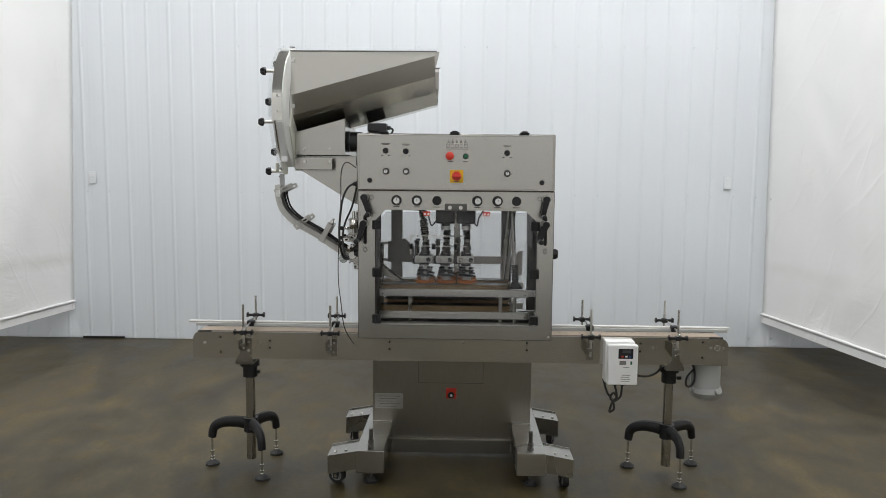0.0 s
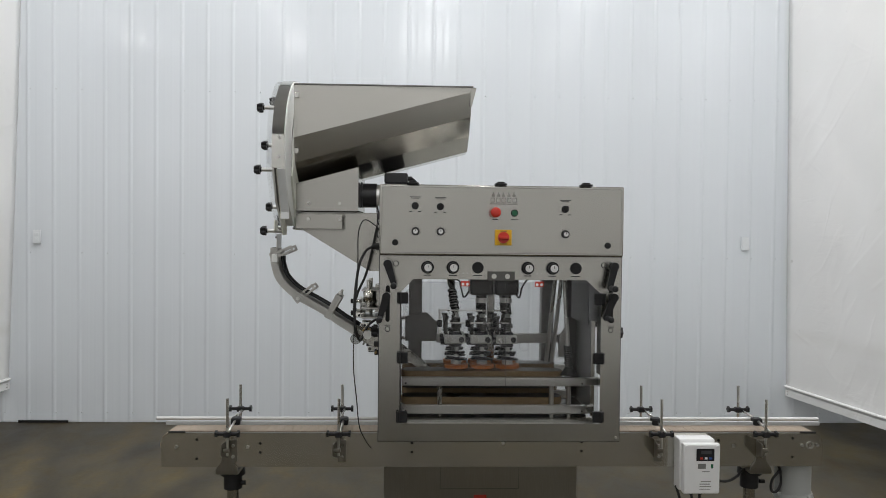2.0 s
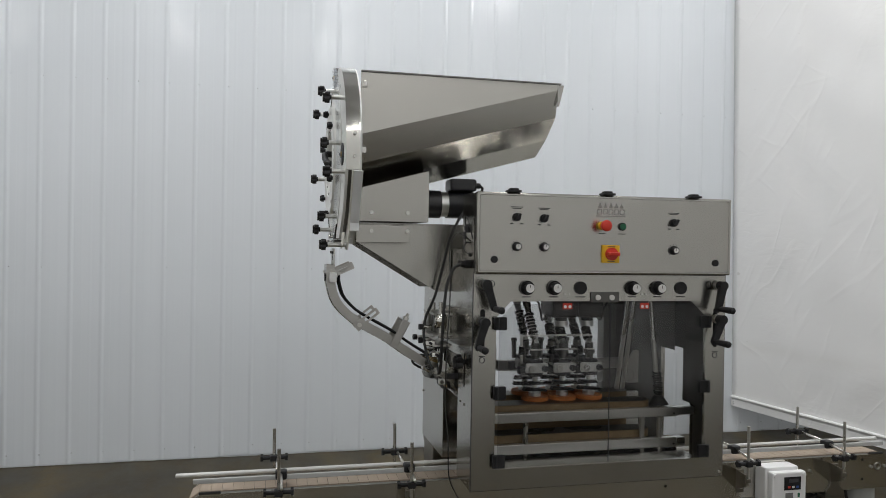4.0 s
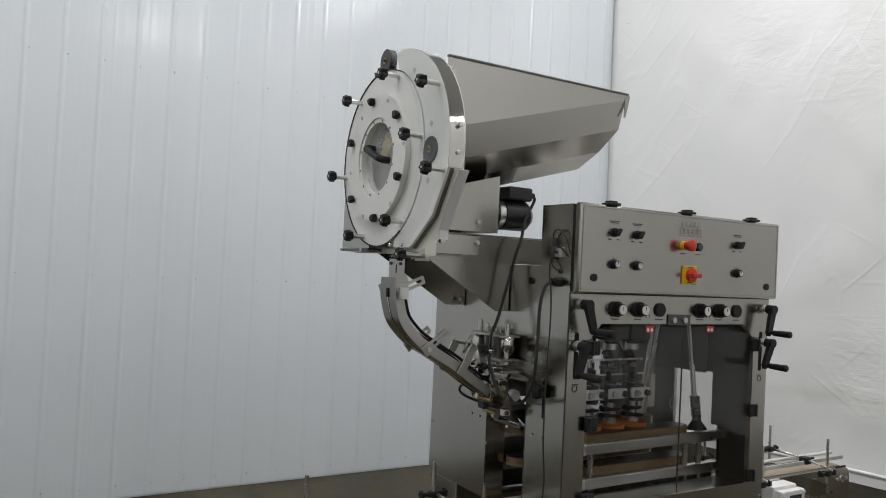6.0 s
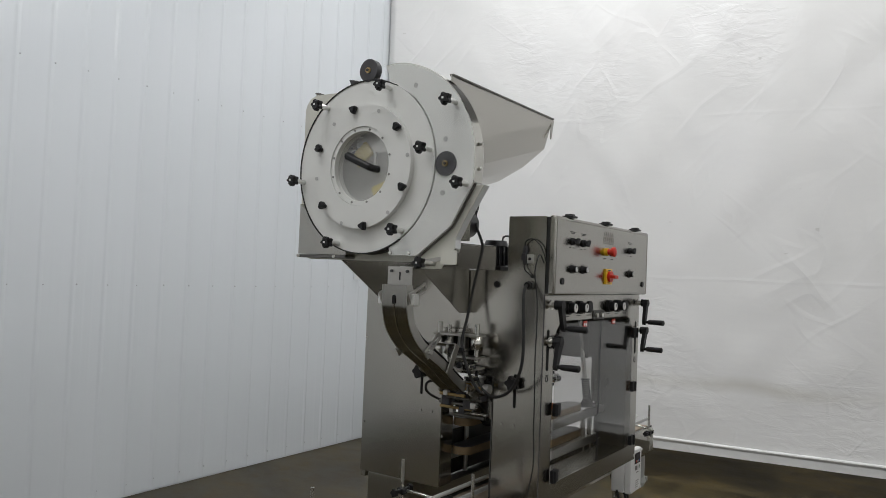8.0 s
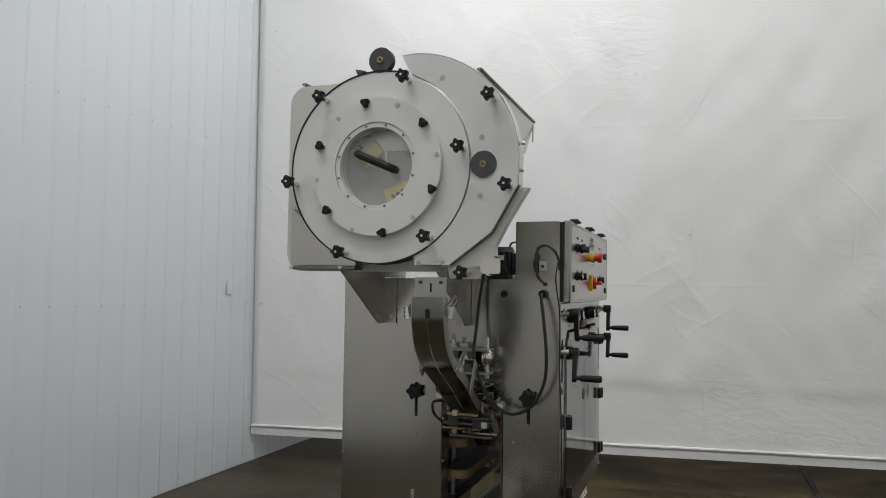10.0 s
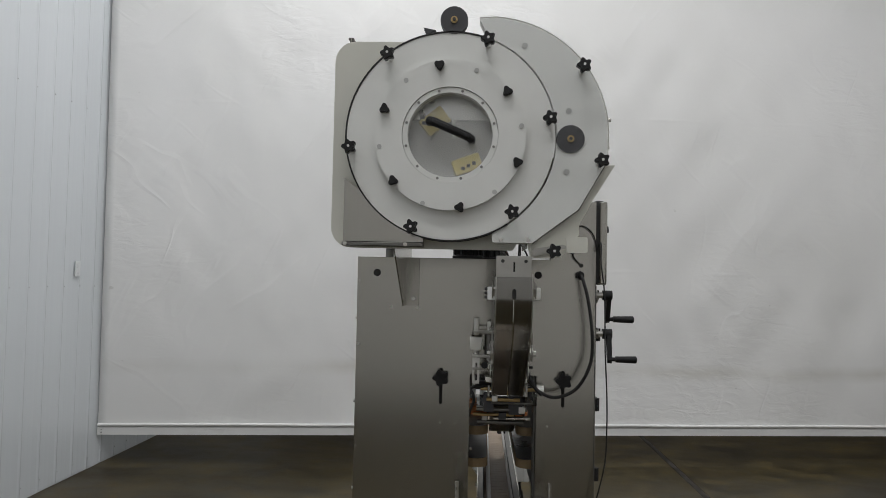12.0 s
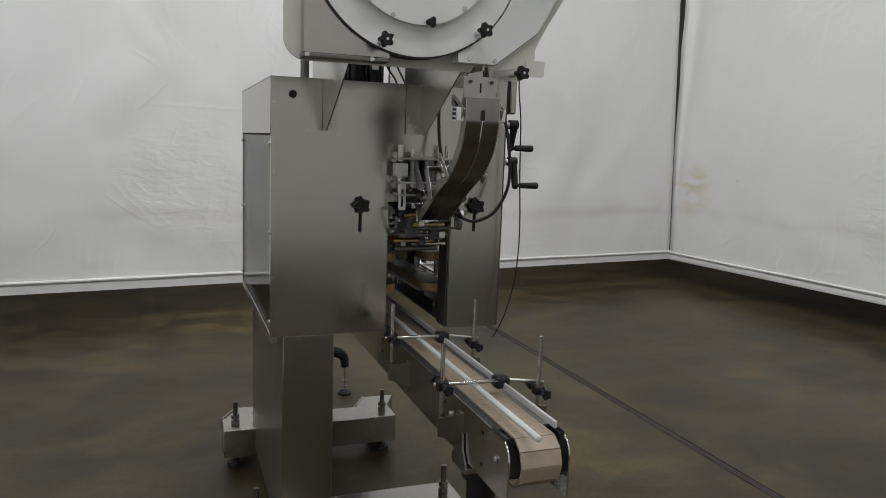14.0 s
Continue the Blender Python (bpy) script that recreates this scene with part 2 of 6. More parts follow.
        l.new(height, bp.inputs["Height"])
        if under is not None:
            l.new(under, bp.inputs["Normal"])
        return bp.outputs[0]

    soft = relief(noise_at(1.3, 3, (1, 1, 0.7), dist=0.3), 0.09, 0.05)
    # long slanting creases from folding, in some places only
    lines = maths("MULTIPLY", noise_at(1.6, 3, (0.45, 0.45, 1.3), (radians(38), radians(28), 0), "RIDGED_MULTIFRACTAL"), ramp_of(noise_at(0.55, 2), [(0.42, (0, 0, 0)), (0.62, (1, 1, 1))]))
    # thin sharp creases that run slantwise both ways
    for k, (lean, size, where) in enumerate(((42, 1.0, 0.48), (-38, 1.3, 0.53), (60, 1.7, 0.50))):
        tilt, long = n.new("ShaderNodeMapping"), n.new("ShaderNodeMapping")
        tilt.inputs["Rotation"].default_value, long.inputs["Scale"].default_value = (radians(lean), radians(lean), 0), (1.6, 0.5, 2.2)
        l.new(co.outputs["Object"], tilt.inputs["Vector"])
        l.new(tilt.outputs[0], long.inputs["Vector"])
        folds = n.new("ShaderNodeTexNoise")
        folds.inputs["Scale"].default_value, folds.inputs["Detail"].default_value, folds.inputs["Distortion"].default_value = size, 2, 0.1
        l.new(long.outputs[0], folds.inputs["Vector"])
        field = folds.outputs["Fac"]
        thin = maths("MAXIMUM", maths("SUBTRACT", 1.0, maths("MULTIPLY", maths("ABSOLUTE", maths("SUBTRACT", field, 0.5), None), 1 / 0.036)), 0.0)
        gate = ramp_of(noise_at(0.8 + 0.2 * k, 2, (1, 1, 1), (0, 0, 1.0 + k)), [(where, (0, 0, 0)), (where + 0.10, (1, 1, 1))])
        lines = maths("ADD", lines, maths("MULTIPLY", maths("MULTIPLY", thin, gate), 0.10))
    creased = relief(lines, 0.9, 0.018, soft)
    fine = relief(noise_at(7, 3, (0.4, 0.4, 1.2), (radians(-30), radians(20), 0)), 0.16, 0.008, creased)
    # short ripples in patches, and level folds where the sheet lay folded
    patchy = ramp_of(noise_at(0.7, 2), [(0.50, (0, 0, 0)), (0.66, (1, 1, 1))])
    ripple = maths("MULTIPLY", noise_at(4.5, 4, (1.2, 1.2, 3.2), (radians(14), radians(10), 0), dist=0.8), patchy)
    rippled = relief(ripple, 0.55, 0.012, fine)
    fold = None
    for h in (1.72, 3.11):
        wav = maths("MULTIPLY_ADD", noise_at(2.0, 3), 0.05, z)
        one = maths("MAXIMUM", maths("SUBTRACT", 1.0, maths("MULTIPLY", maths("ABSOLUTE", maths("SUBTRACT", wav, h + 0.025), None), 1 / 0.022)), 0.0)
        fold = one if fold is None else maths("ADD", fold, one)
    fold = maths("MULTIPLY", fold, ramp_of(noise_at(1.3, 2), [(0.45, (0, 0, 0)), (0.65, (1, 1, 1))]))
    l.new(relief(fold, 0.22, 0.006, rippled), b.inputs["Normal"])
    return m


def floor_material():
    m, n, l, b = nodes_of("sealed_concrete")
    co = n.new("ShaderNodeTexCoord")

    def noise_at(scale, detail, stretch=(1, 1, 1), dist=0.0, rough=0.5):
        mp = n.new("ShaderNodeMapping")
        mp.inputs["Scale"].default_value = stretch
        l.new(co.outputs["Object"], mp.inputs["Vector"])
        t = n.new("ShaderNodeTexNoise")
        t.inputs["Scale"].default_value, t.inputs["Detail"].default_value, t.inputs["Distortion"].default_value, t.inputs["Roughness"].default_value = scale, detail, dist, rough
        l.new(mp.outputs[0], t.inputs["Vector"])
        return t.outputs["Fac"]

    def ramp_of(fac, stops):
        r = n.new("ShaderNodeValToRGB")
        e = r.color_ramp.elements
        for p, c in zip((0, 1), (stops[0], stops[-1])):
            e[p].position, e[p].color = c[0], (*c[1], 1)
        for c in stops[1:-1]:
            e.new(c[0]).color = (*c[1], 1)
        l.new(fac, r.inputs[0])
        return r.outputs[0]

    def blend(kind, fac, one, two):
        mx = n.new("ShaderNodeMix")
        mx.data_type, mx.blend_type = "RGBA", kind
        for v, s in ((fac, "Factor"), (one, "A"), (two, "B")):
            if isinstance(v, float):
                mx.inputs[s].default_value = v
            else:
                l.new(v, mx.inputs[s])
        return mx.outputs["Result"]

    cloud = noise_at(0.62, 5, (0.9, 1.0, 1), 0.7)
    smear = noise_at(1.25, 6, (1.2, 0.62, 1), 0.9, 0.58)
    spots = noise_at(4.2, 8, (1, 0.8, 1), 0.4, 0.68)
    grain = noise_at(38, 5)
    base = ramp_of(cloud, [(0.30, (0.0360, 0.0290, 0.0142)), (0.46, (0.0470, 0.0382, 0.0187)), (0.56, (0.0570, 0.0465, 0.0232)), (0.70, (0.0685, 0.0550, 0.0258))])
    brown = ramp_of(smear, [(0.34, (0.58, 0.54, 0.47)), (0.50, (1.0, 1.0, 0.98)), (0.66, (1.44, 1.34, 1.12))])
    base = blend("MULTIPLY", 0.95, base, brown)
    base = blend("MULTIPLY", 0.95, base, ramp_of(spots, [(0.36, (0.52, 0.49, 0.43)), (0.52, (1, 1, 1)), (0.68, (1.50, 1.42, 1.22))]))
    drag = noise_at(6.5, 7, (1.0, 0.45, 1), 0.8, 0.66)
    base = blend("MULTIPLY", 0.6, base, ramp_of(drag, [(0.36, (0.74, 0.72, 0.68)), (0.52, (1, 1, 1)), (0.66, (1.24, 1.21, 1.12))]))
    base = blend("MULTIPLY", 0.5, base, ramp_of(grain, [(0.3, (0.72, 0.72, 0.72)), (0.7, (1.25, 1.25, 1.25))]))
    l.new(base, b.inputs["Base Color"])
    rr = n.new("ShaderNodeMapRange")
    rr.inputs["From Min"].default_value, rr.inputs["From Max"].default_value = 0.35, 0.65
    rr.inputs["To Min"].default_value, rr.inputs["To Max"].default_value = 0.33, 0.46
    l.new(spots, rr.inputs["Value"])
    l.new(rr.outputs[0], b.inputs["Roughness"])
    b.inputs["Specular IOR Level"].default_value = 0.29
    bp = n.new("ShaderNodeBump")
    bp.inputs["Strength"].default_value, bp.inputs["Distance"].default_value = 0.06, 0.002
    l.new(spots, bp.inputs["Height"])
    l.new(bp.outputs[0], b.inputs["Normal"])
    return m


TARP, FLOOR = tarp_material(), floor_material()


# ---- building blocks ----
def moved(verts, m):
    if m is not None:
        for v in verts:
            v.co = m @ v.co


def add_box(bm, x0, x1, y0, y1, z0, z1, bev=0.0, m=None):
    vs = bmesh.ops.create_cube(bm, size=1)["verts"]
    for v in vs:
        v.co = Vector(((x0 + x1) / 2 + v.co.x * (x1 - x0), (y0 + y1) / 2 + v.co.y * (y1 - y0), (z0 + z1) / 2 + v.co.z * (z1 - z0)))
    moved(vs, m)
    if bev:
        es = {e for v in vs for e in v.link_edges}
        bmesh.ops.bevel(bm, geom=list(es), offset=bev, segments=2, affect="EDGES", profile=0.5, clamp_overlap=True)


def add_cyl(bm, p0, p1, r, seg=16, r2=None, m=None):
    a, b = Vector(p0), Vector(p1)
    d = b - a
    t = Matrix.Translation((a + b) / 2) @ d.to_track_quat("Z", "Y").to_matrix().to_4x4()
    vs = bmesh.ops.create_cone(bm, cap_ends=True, cap_tris=False, segments=seg, radius1=r, radius2=r if r2 is None else r2, depth=d.length, matrix=t)["verts"]
    moved(vs, m)


def add_ball(bm, c, r, seg=12, squash=(1, 1, 1), m=None):
    vs = bmesh.ops.create_uvsphere(bm, u_segments=seg, v_segments=max(6, seg // 2 + 2), radius=r, matrix=Matrix.Translation(c) @ Matrix.Diagonal((*squash, 1)))["verts"]
    moved(vs, m)


def flat(axis, p, d):
    """A point of a flat outline laid across an axis: x takes (y, z), y takes (x, z), z takes (x, y)."""
    return {"x": (d, p[0], p[1]), "y": (p[0], d, p[1]), "z": (p[0], p[1], d)}[axis]


def add_prism(bm, pts, axis, a, b, m=None):
    lo = [bm.verts.new(flat(axis, p, a)) for p in pts]
    hi = [bm.verts.new(flat(axis, p, b)) for p in pts]
    fs = [bm.faces.new(lo), bm.faces.new(hi[::-1])]
    for i in range(len(pts)):
        j = (i + 1) % len(pts)
        fs.append(bm.faces.new((lo[j], lo[i], hi[i], hi[j])))
    bmesh.ops.recalc_face_normals(bm, faces=fs)
    moved(lo + hi, m)


def add_frame(bm, outer, inner, axis, a, b, m=None):
    """A flat plate with one opening; both outlines have equally many points."""
    n = len(outer)
    ring = [[bm.verts.new(flat(axis, p, d)) for p in pts] for d in (a, b) for pts in (outer, inner)]
    o0, i0, o1, i1 = ring
    fs = []
    for k in range(n):
        j = (k + 1) % n
        for q in ((o0[k], o0[j], i0[j], i0[k]), (o1[j], o1[k], i1[k], i1[j]), (o0[j], o0[k], o1[k], o1[j]), (i0[k], i0[j], i1[j], i1[k])):
            fs.append(bm.faces.new(q))
    bmesh.ops.recalc_face_normals(bm, faces=fs)
    moved([v for r in ring for v in r], m)


def circle(c, r, n, a0=0.0, a1=360.0):
    full = abs(a1 - a0) >= 360
    k = n if full else n - 1
    return [(c[0] + r * math.cos(radians(a0 + (a1 - a0) * i / k)), c[1] + r * math.sin(radians(a0 + (a1 - a0) * i / k))) for i in range(n)]


def add_ring(bm, c, axis, r1, r0, a, b, seg=48):
    add_frame(bm, circle(c, r1, seg), circle(c, r0, seg), axis, a, b)


def smooth_line(pts, per=6):
    p = [Vector(q) for q in pts]
    p = [2 * p[0] - p[1]] + p + [2 * p[-1] - p[-2]]
    out = []
    for i in range(1, len(p) - 2):
        for k in range(per):
            t = k / per
            out.append(0.5 * (2 * p[i] + (p[i + 1] - p[i - 1]) * t + (2 * p[i - 1] - 5 * p[i] + 4 * p[i + 1] - p[i + 2]) * t * t + (3 * p[i] - p[i - 1] - 3 * p[i + 1] + p[i + 2]) * t ** 3))
    return out + [p[-2]]


def add_tube(bm, pts, r, seg=8, m=None):
    p = [Vector(q) for q in pts]
    rings = []
    for i, c in enumerate(p):
        d = (p[min(i + 1, len(p) - 1)] - p[max(i - 1, 0)]).normalized()
        if i == 0:
            u = d.orthogonal().normalized()
        else:
            u = (u - d * u.dot(d)).normalized()
        w = d.cross(u)
        rings.append([bm.verts.new(c + (u * math.cos(2 * math.pi * k / seg) + w * math.sin(2 * math.pi * k / seg)) * r) for k in range(seg)])
    fs = []
    for a, b in zip(rings, rings[1:]):
        for k in range(seg):
            j = (k + 1) % seg
            fs.append(bm.faces.new((a[k], a[j], b[j], b[k])))
    fs += [bm.faces.new(rings[0][::-1]), bm.faces.new(rings[-1])]
    bmesh.ops.recalc_face_normals(bm, faces=fs)
    moved([v for q in rings for v in q], m)


def rounded(x0, x1, z0, z1, r, n=6):
    out = []
    for cx, cz, a in ((x1 - r, z1 - r, 0), (x0 + r, z1 - r, 90), (x0 + r, z0 + r, 180), (x1 - r, z0 + r, 270)):
        out += circle((cx, cz), r, n, a, a + 90)
    return out


def thing(name, at, label, category, group="", kind=""):
    ob = new(name)
    ob.empty_display_size = 0.1
    ob.matrix_basis = Matrix.Translation(at)
    return tagged(ob, label, category, group, kind)


def link_part(name, me, parent, label="", shift=(0, 0, 0), turn=None):
    ob = new(name, me)
    if parent is not None:
        ob.parent = parent
        if parent.type == "EMPTY":
            ob.matrix_parent_inverse = Matrix.Translation(parent.matrix_basis.translation).inverted()
        else:
            ob.matrix_parent_inverse = parent.matrix_basis.inverted()
    ob.matrix_basis = Matrix.Translation(shift) @ (turn if turn is not None else Matrix())
    return tagged(ob, label)


def part(name, bm, material, parent, label="", sharp=32):
    me = bpy.data.meshes.new(name)
    bm.to_mesh(me)
    bm.free()
    for p in me.polygons:
        p.use_smooth = True
    me.set_sharp_from_angle(angle=radians(sharp))
    for p in me.polygons:
        # the flats of folded sheet and of bevelled boxes stay flat
        if sharp <= 12 or max(abs(c) for c in p.normal) > 0.99995:
            p.use_smooth = False
    me.materials.append(material)
    return link_part(name, me, parent, label)


def again(ob, parent, shift=(0, 0, 0), turn=None, label=""):
    """One more part with the mesh of another."""
    return link_part(ob.name.split(".")[0], ob.data, parent, label, shift, turn)


def bm():
    return bmesh.new()


def boxpart(name, dims, material, parent, label="", bev=0.002):
    b = bm()
    add_box(b, *dims, bev)
    return part(name, b, material, parent, label)


def cylpart(name, p0, p1, r, material, parent, label="", seg=16, r2=None):
    b = bm()
    add_cyl(b, p0, p1, r, seg, r2)
    return part(name, b, material, parent, label)




# ---- the hall ----
WALL_Y = 3.14
JOINT = (-1.858, 0.012)  # the saw cut across the floor: y at x = 0, and its slope


def build_floor():
    b = bm()
    x0, x1, y0, y1, w, d = -9.0, 9.0, -9.0, 6.0, 0.028, 0.012
    ja = lambda x: JOINT[0] + JOINT[1] * x
    # two slabs with a saw cut between them, one sheet with the cut's bottom
    rows = [(y0, y0, 0), (ja(x0) - w, ja(x1) - w, 0), (ja(x0) - w, ja(x1) - w, -d), (ja(x0) + w, ja(x1) + w, -d), (ja(x0) + w, ja(x1) + w, 0), (y1, y1, 0)]
    vs = [(b.verts.new((x0, a, z)), b.verts.new((x1, c, z))) for a, c, z in rows]
    for p, q in zip(vs, vs[1:]):
        b.faces.new((p[0], p[1], q[1], q[0]))
    low = [b.verts.new((x, y, -0.15)) for x, y in ((x0, y0), (x1, y0), (x1, y1), (x0, y1))]
    b.faces.new(low[::-1])
    ob = part("floor", b, FLOOR, None)
    tagged(ob, "sealed brown-grey concrete floor with stains and a saw cut", "floor", kind="structure")
    # grime that has gathered in the cut
    g = bm()
    rnd = random.Random(11)
    edge = []
    for i in range(181):
        x = x0 + (x1 - x0) * i / 180
        edge.append((g.verts.new((x, ja(x) - w, -0.003)), g.verts.new((x, ja(x) + w - rnd.uniform(0.004, 0.014), -0.0025))))
    for p, q in zip(edge, edge[1:]):
        g.faces.new((p[0], q[0], q[1], p[1]))
    part("joint_filler", g, JOINT_GREY, ob, "grey filler in the wide joint")
    g = bm()
    add_box(g, x0 + 0.5, x1 - 0.5, -0.026, 0.026, -0.0118, -0.009, 0, Matrix.Translation((0, JOINT[0], 0)) @ Matrix.Rotation(math.atan(JOINT[1]), 4, "Z"))
    part("joint_crack", g, DARK, ob, "dark crack beside the filler")


build_floor()


def rib_profile(x0, x1, depth=0.0052):
    """Across one sheet: a raised rib every 22 cm, and two low beads on each flat."""
    pts, pitch = [], 0.2225
    n = round((x1 - x0) / pitch)
    for i in range(n):
        c = x0 + i * pitch
        for dx, d in ((0.0, 0), (0.004, 0), (0.010, 0.18), (0.018, 0.86), (0.0225, 1), (0.0295, 1), (0.034, 0.86), (0.042, 0.18), (0.048, 0), (0.052, 0), (0.086, 0), (0.096, 0.06), (0.104, 0.06), (0.114, 0), (0.148, 0), (0.158, 0.06), (0.166, 0.06), (0.176, 0)):
            pts.append((c + dx, -depth * d))
    pts.append((x0 + n * pitch, 0))
    return pts


def build_wall():
    wall = thing("wall_north", (0, WALL_Y, 0), "white ribbed metal sheet wall with rows of screws", "wall", kind="structure")
    boxpart("backing", (-9, 9, WALL_Y + 0.004, WALL_Y + 0.15, -0.1, CEILING + 0.1), WALLPAINT, wall, bev=0)
    width = 0.2225 * 4
    x = -6.02
    rnd = random.Random(4)
    while x < 6.2:
        b = bm()
        pts = rib_profile(x + 0.001, x + width)
        foot = 0.006 + rnd.random() * 0.008
        lo = [b.verts.new((p[0], WALL_Y + p[1], foot)) for p in pts]
        mid = [b.verts.new((p[0], WALL_Y + p[1] + rnd.uniform(-0.0007, 0.0007), 1.5 + rnd.uniform(-0.1, 0.1))) for p in pts]
        hi = [b.verts.new((p[0], WALL_Y + p[1], CEILING)) for p in pts]
        for r0, r1 in ((lo, mid), (mid, hi)):
            for i in range(len(pts) - 1):
                b.faces.new((r0[i], r0[i + 1], r1[i + 1], r1[i]))
        part("panel", b, WALLPAINT, wall, sharp=40)
        x += width
    s = bm()
    for z in (0.09, 1.507, 2.945):
        for i in range(54):
            add_cyl(s, (-5.97 + i * 0.2225, WALL_Y - 0.0005, z + rnd.uniform(-0.004, 0.004)), (-5.97 + i * 0.2225, WALL_Y - 0.005, z), rnd.choice((0.0038, 0.0048, 0.0060)), 6)
    tagged(part("screws", s, SCREW, wall, "small grey screw heads"), kind="stuff")
    boxpart("gap_strip", (-3.85, -3.42, WALL_Y - 0.016, WALL_Y - 0.002, 0.0, 0.02), DARK, wall, "dark gap under the sheets", 0)


build_wall()


def build_outlet(x, z):
    o = thing("wall_outlet", (x, WALL_Y, z), "white wall outlet plate on ribbed metal wall", "outlet", "wall outlets")
    y = WALL_Y - 0.008
    boxpart("cover_plate", (x - 0.035, x + 0.035, y - 0.01, y, z - 0.06, z + 0.06), OUTLET_PALE, o, bev=0.003)
    for dz in (-0.024, 0.024):
        boxpart("socket", (x - 0.016, x + 0.016, y - 0.013, y - 0.009, z + dz - 0.014, z + dz + 0.014), OUTLET_PALE, o, bev=0.002)


build_outlet(-3.686, 1.644)
build_outlet(2.642, 1.644)

# ceiling out of view, added to close the room and bounce light
b = bm()
add_box(b, -9, 9, -9, 3.2, CEILING, CEILING + 0.1)
tagged(part("ceiling", b, CEIL, None), "unseen pale ceiling added to close the hall", "ceiling", kind="structure")
# added walls: west is pale to show in the steel, the others dark
for nm, dims in (("wall_west", (-8.1, -8, -9, 6, 0, CEILING)), ("wall_east", (9, 9.1, -9, 6, 0, CEILING)), ("wall_south", (-9, 9, -9.1, -9, 0, CEILING))):
    b = bm()
    add_box(b, *dims)
    tagged(part(nm, b, OUTER if nm == "wall_west" else OUTER_DARK, None), "plain outer wall added to close the hall behind the tarps", "wall", kind="structure")


def build_tarp(p0, p1, z0, z1, seed, label, lean0=0.0, lean1=0.0, slit=0.0, tilt=0.0):
    """A hanging sheet from p0 to p1; lean: how far an end draws back for each metre up; tilt: how far the end at the wall bellies inward; slit: how it parts from its neighbour."""
    t = thing("tarp_curtain", (p0[0], p0[1], z0), label, "curtain", "white tarps round the bay")
    a, c = Vector((*p0, 0)), Vector((*p1, 0))
    d = (c - a).normalized()
    nrm = Vector((-d.y, d.x, 0))
    L = (c - a).length
    nu, nv = max(12, int(L / 0.07)), 60
    b = bm()
    grid = []
    for j in range(nv + 1):
        v = j / nv
        z = z0 + 0.03 + (z1 - z0 - 0.03) * v
        row = []
        for i in range(nu + 1):
            u = i / nu
            s = u * L
            up, gap = z - z0, slit * max(0.0, z - 1.6) * (1 + 0.6 * noise.noise(Vector((z * 2.1, seed, 0))))
            s = s * (1 - ((lean0 + lean1) * up + gap) / L) + lean0 * up
            q = Vector((s * 0.9 + seed * 7, z * 0.28, seed))
            f = noise.noise(q) * 0.034 + noise.noise(Vector((s * 2.3 + z * 0.5, z * 0.6, seed + 3))) * 0.022 + noise.noise(Vector((s * 5 - z * 2.0, z * 2.4, seed + 9))) * 0.010 + noise.noise(Vector((s * 3.1 + z * 2.6, z * 0.7 - s * 0.8, seed + 21))) * 0.010
            f *= min(1, (z - z0) / 0.5 + 0.12) * min(1, u * 12 + 0.15, (1 - u) * 12 + 0.15)
            f += tilt * up * (u if seed == 1 else 1 - u)
            row.append(b.verts.new(a + d * s + nrm * f + Vector((0, 0, z))))
        grid.append(row)
    for r0, r1 in zip(grid, grid[1:]):
        for i in range(nu):
            b.faces.new((r0[i], r0[i + 1], r1[i + 1], r1[i]))
    sheet = part("sheet", b, TARP, t, sharp=60)
    sol = sheet.modifiers.new("thickness", "SOLIDIFY")
    sol.thickness, sol.offset = 0.003, 0
    ang = math.atan2(d.y, d.x)
    m = Matrix.Translation(a) @ Matrix.Rotation(ang, 4, "Z")
    b = bm()
    add_box(b, 0, L, -0.009, 0.009, z0, z0 + 0.055, 0.004, m)
    part("hem", b, TARP, t, "flat doubled hem")
    b = bm()
    add_tube(b, [m @ Vector((L * k / 14, 0.012, z0 + 0.083 + 0.002 * math.sin(k * 2.1 + seed))) for k in range(15)], 0.013, 8)
    add_tube(b, [m @ Vector((L * k / 14, -0.012, z0 + 0.083 + 0.002 * math.sin(k * 2.1 + seed))) for k in range(15)], 0.013, 8)
    part("hem_roll", b, TARP, t, "rolled seam above the hem")
    for s in (0.03, L - 0.03):
        for z in (z0 + 0.016, z0 + 0.04):
            b = bm()
            add_cyl(b, m @ Vector((s, -0.012, z)), m @ Vector((s, 0.012, z)), 0.006, 8)
            part("eyelet", b, ZINC, t, "small metal eyelet")
    return t


RIGHT0, RIGHT1 = (3.05, 3.122), (4.17, -4.80)
build_tarp(RIGHT1, RIGHT0, 0.262, TARP_TOP, 1, "white vinyl tarp hanging over concrete with a thick hem", 0.05, tilt=0.013)
build_tarp((-7.9, -6.446), (4.166, -4.812), 0.252, TARP_TOP, 2, "white vinyl tarp closing the bay opposite the ribbed wall", 0, -0.052, 0.045)
build_tarp((-3.93, 3.118), (-4.15, 1.35), 0.305, TARP_TOP, 3, "white vinyl tarp hanging beside the ribbed wall", tilt=0.036)


# ---- capping machine ----
machine = thing("capping_machine", (0, -0.05, 0), "brushed stainless steel capping machine on castors over a conveyor", "machine")


def slot_outline(c, w, h, n=6):
    r = w / 2
    return circle((c[0], c[1] + h / 2 - r), r, n, 0, 180) + circle((c[0], c[1] - h / 2 + r), r, n, 180, 360)


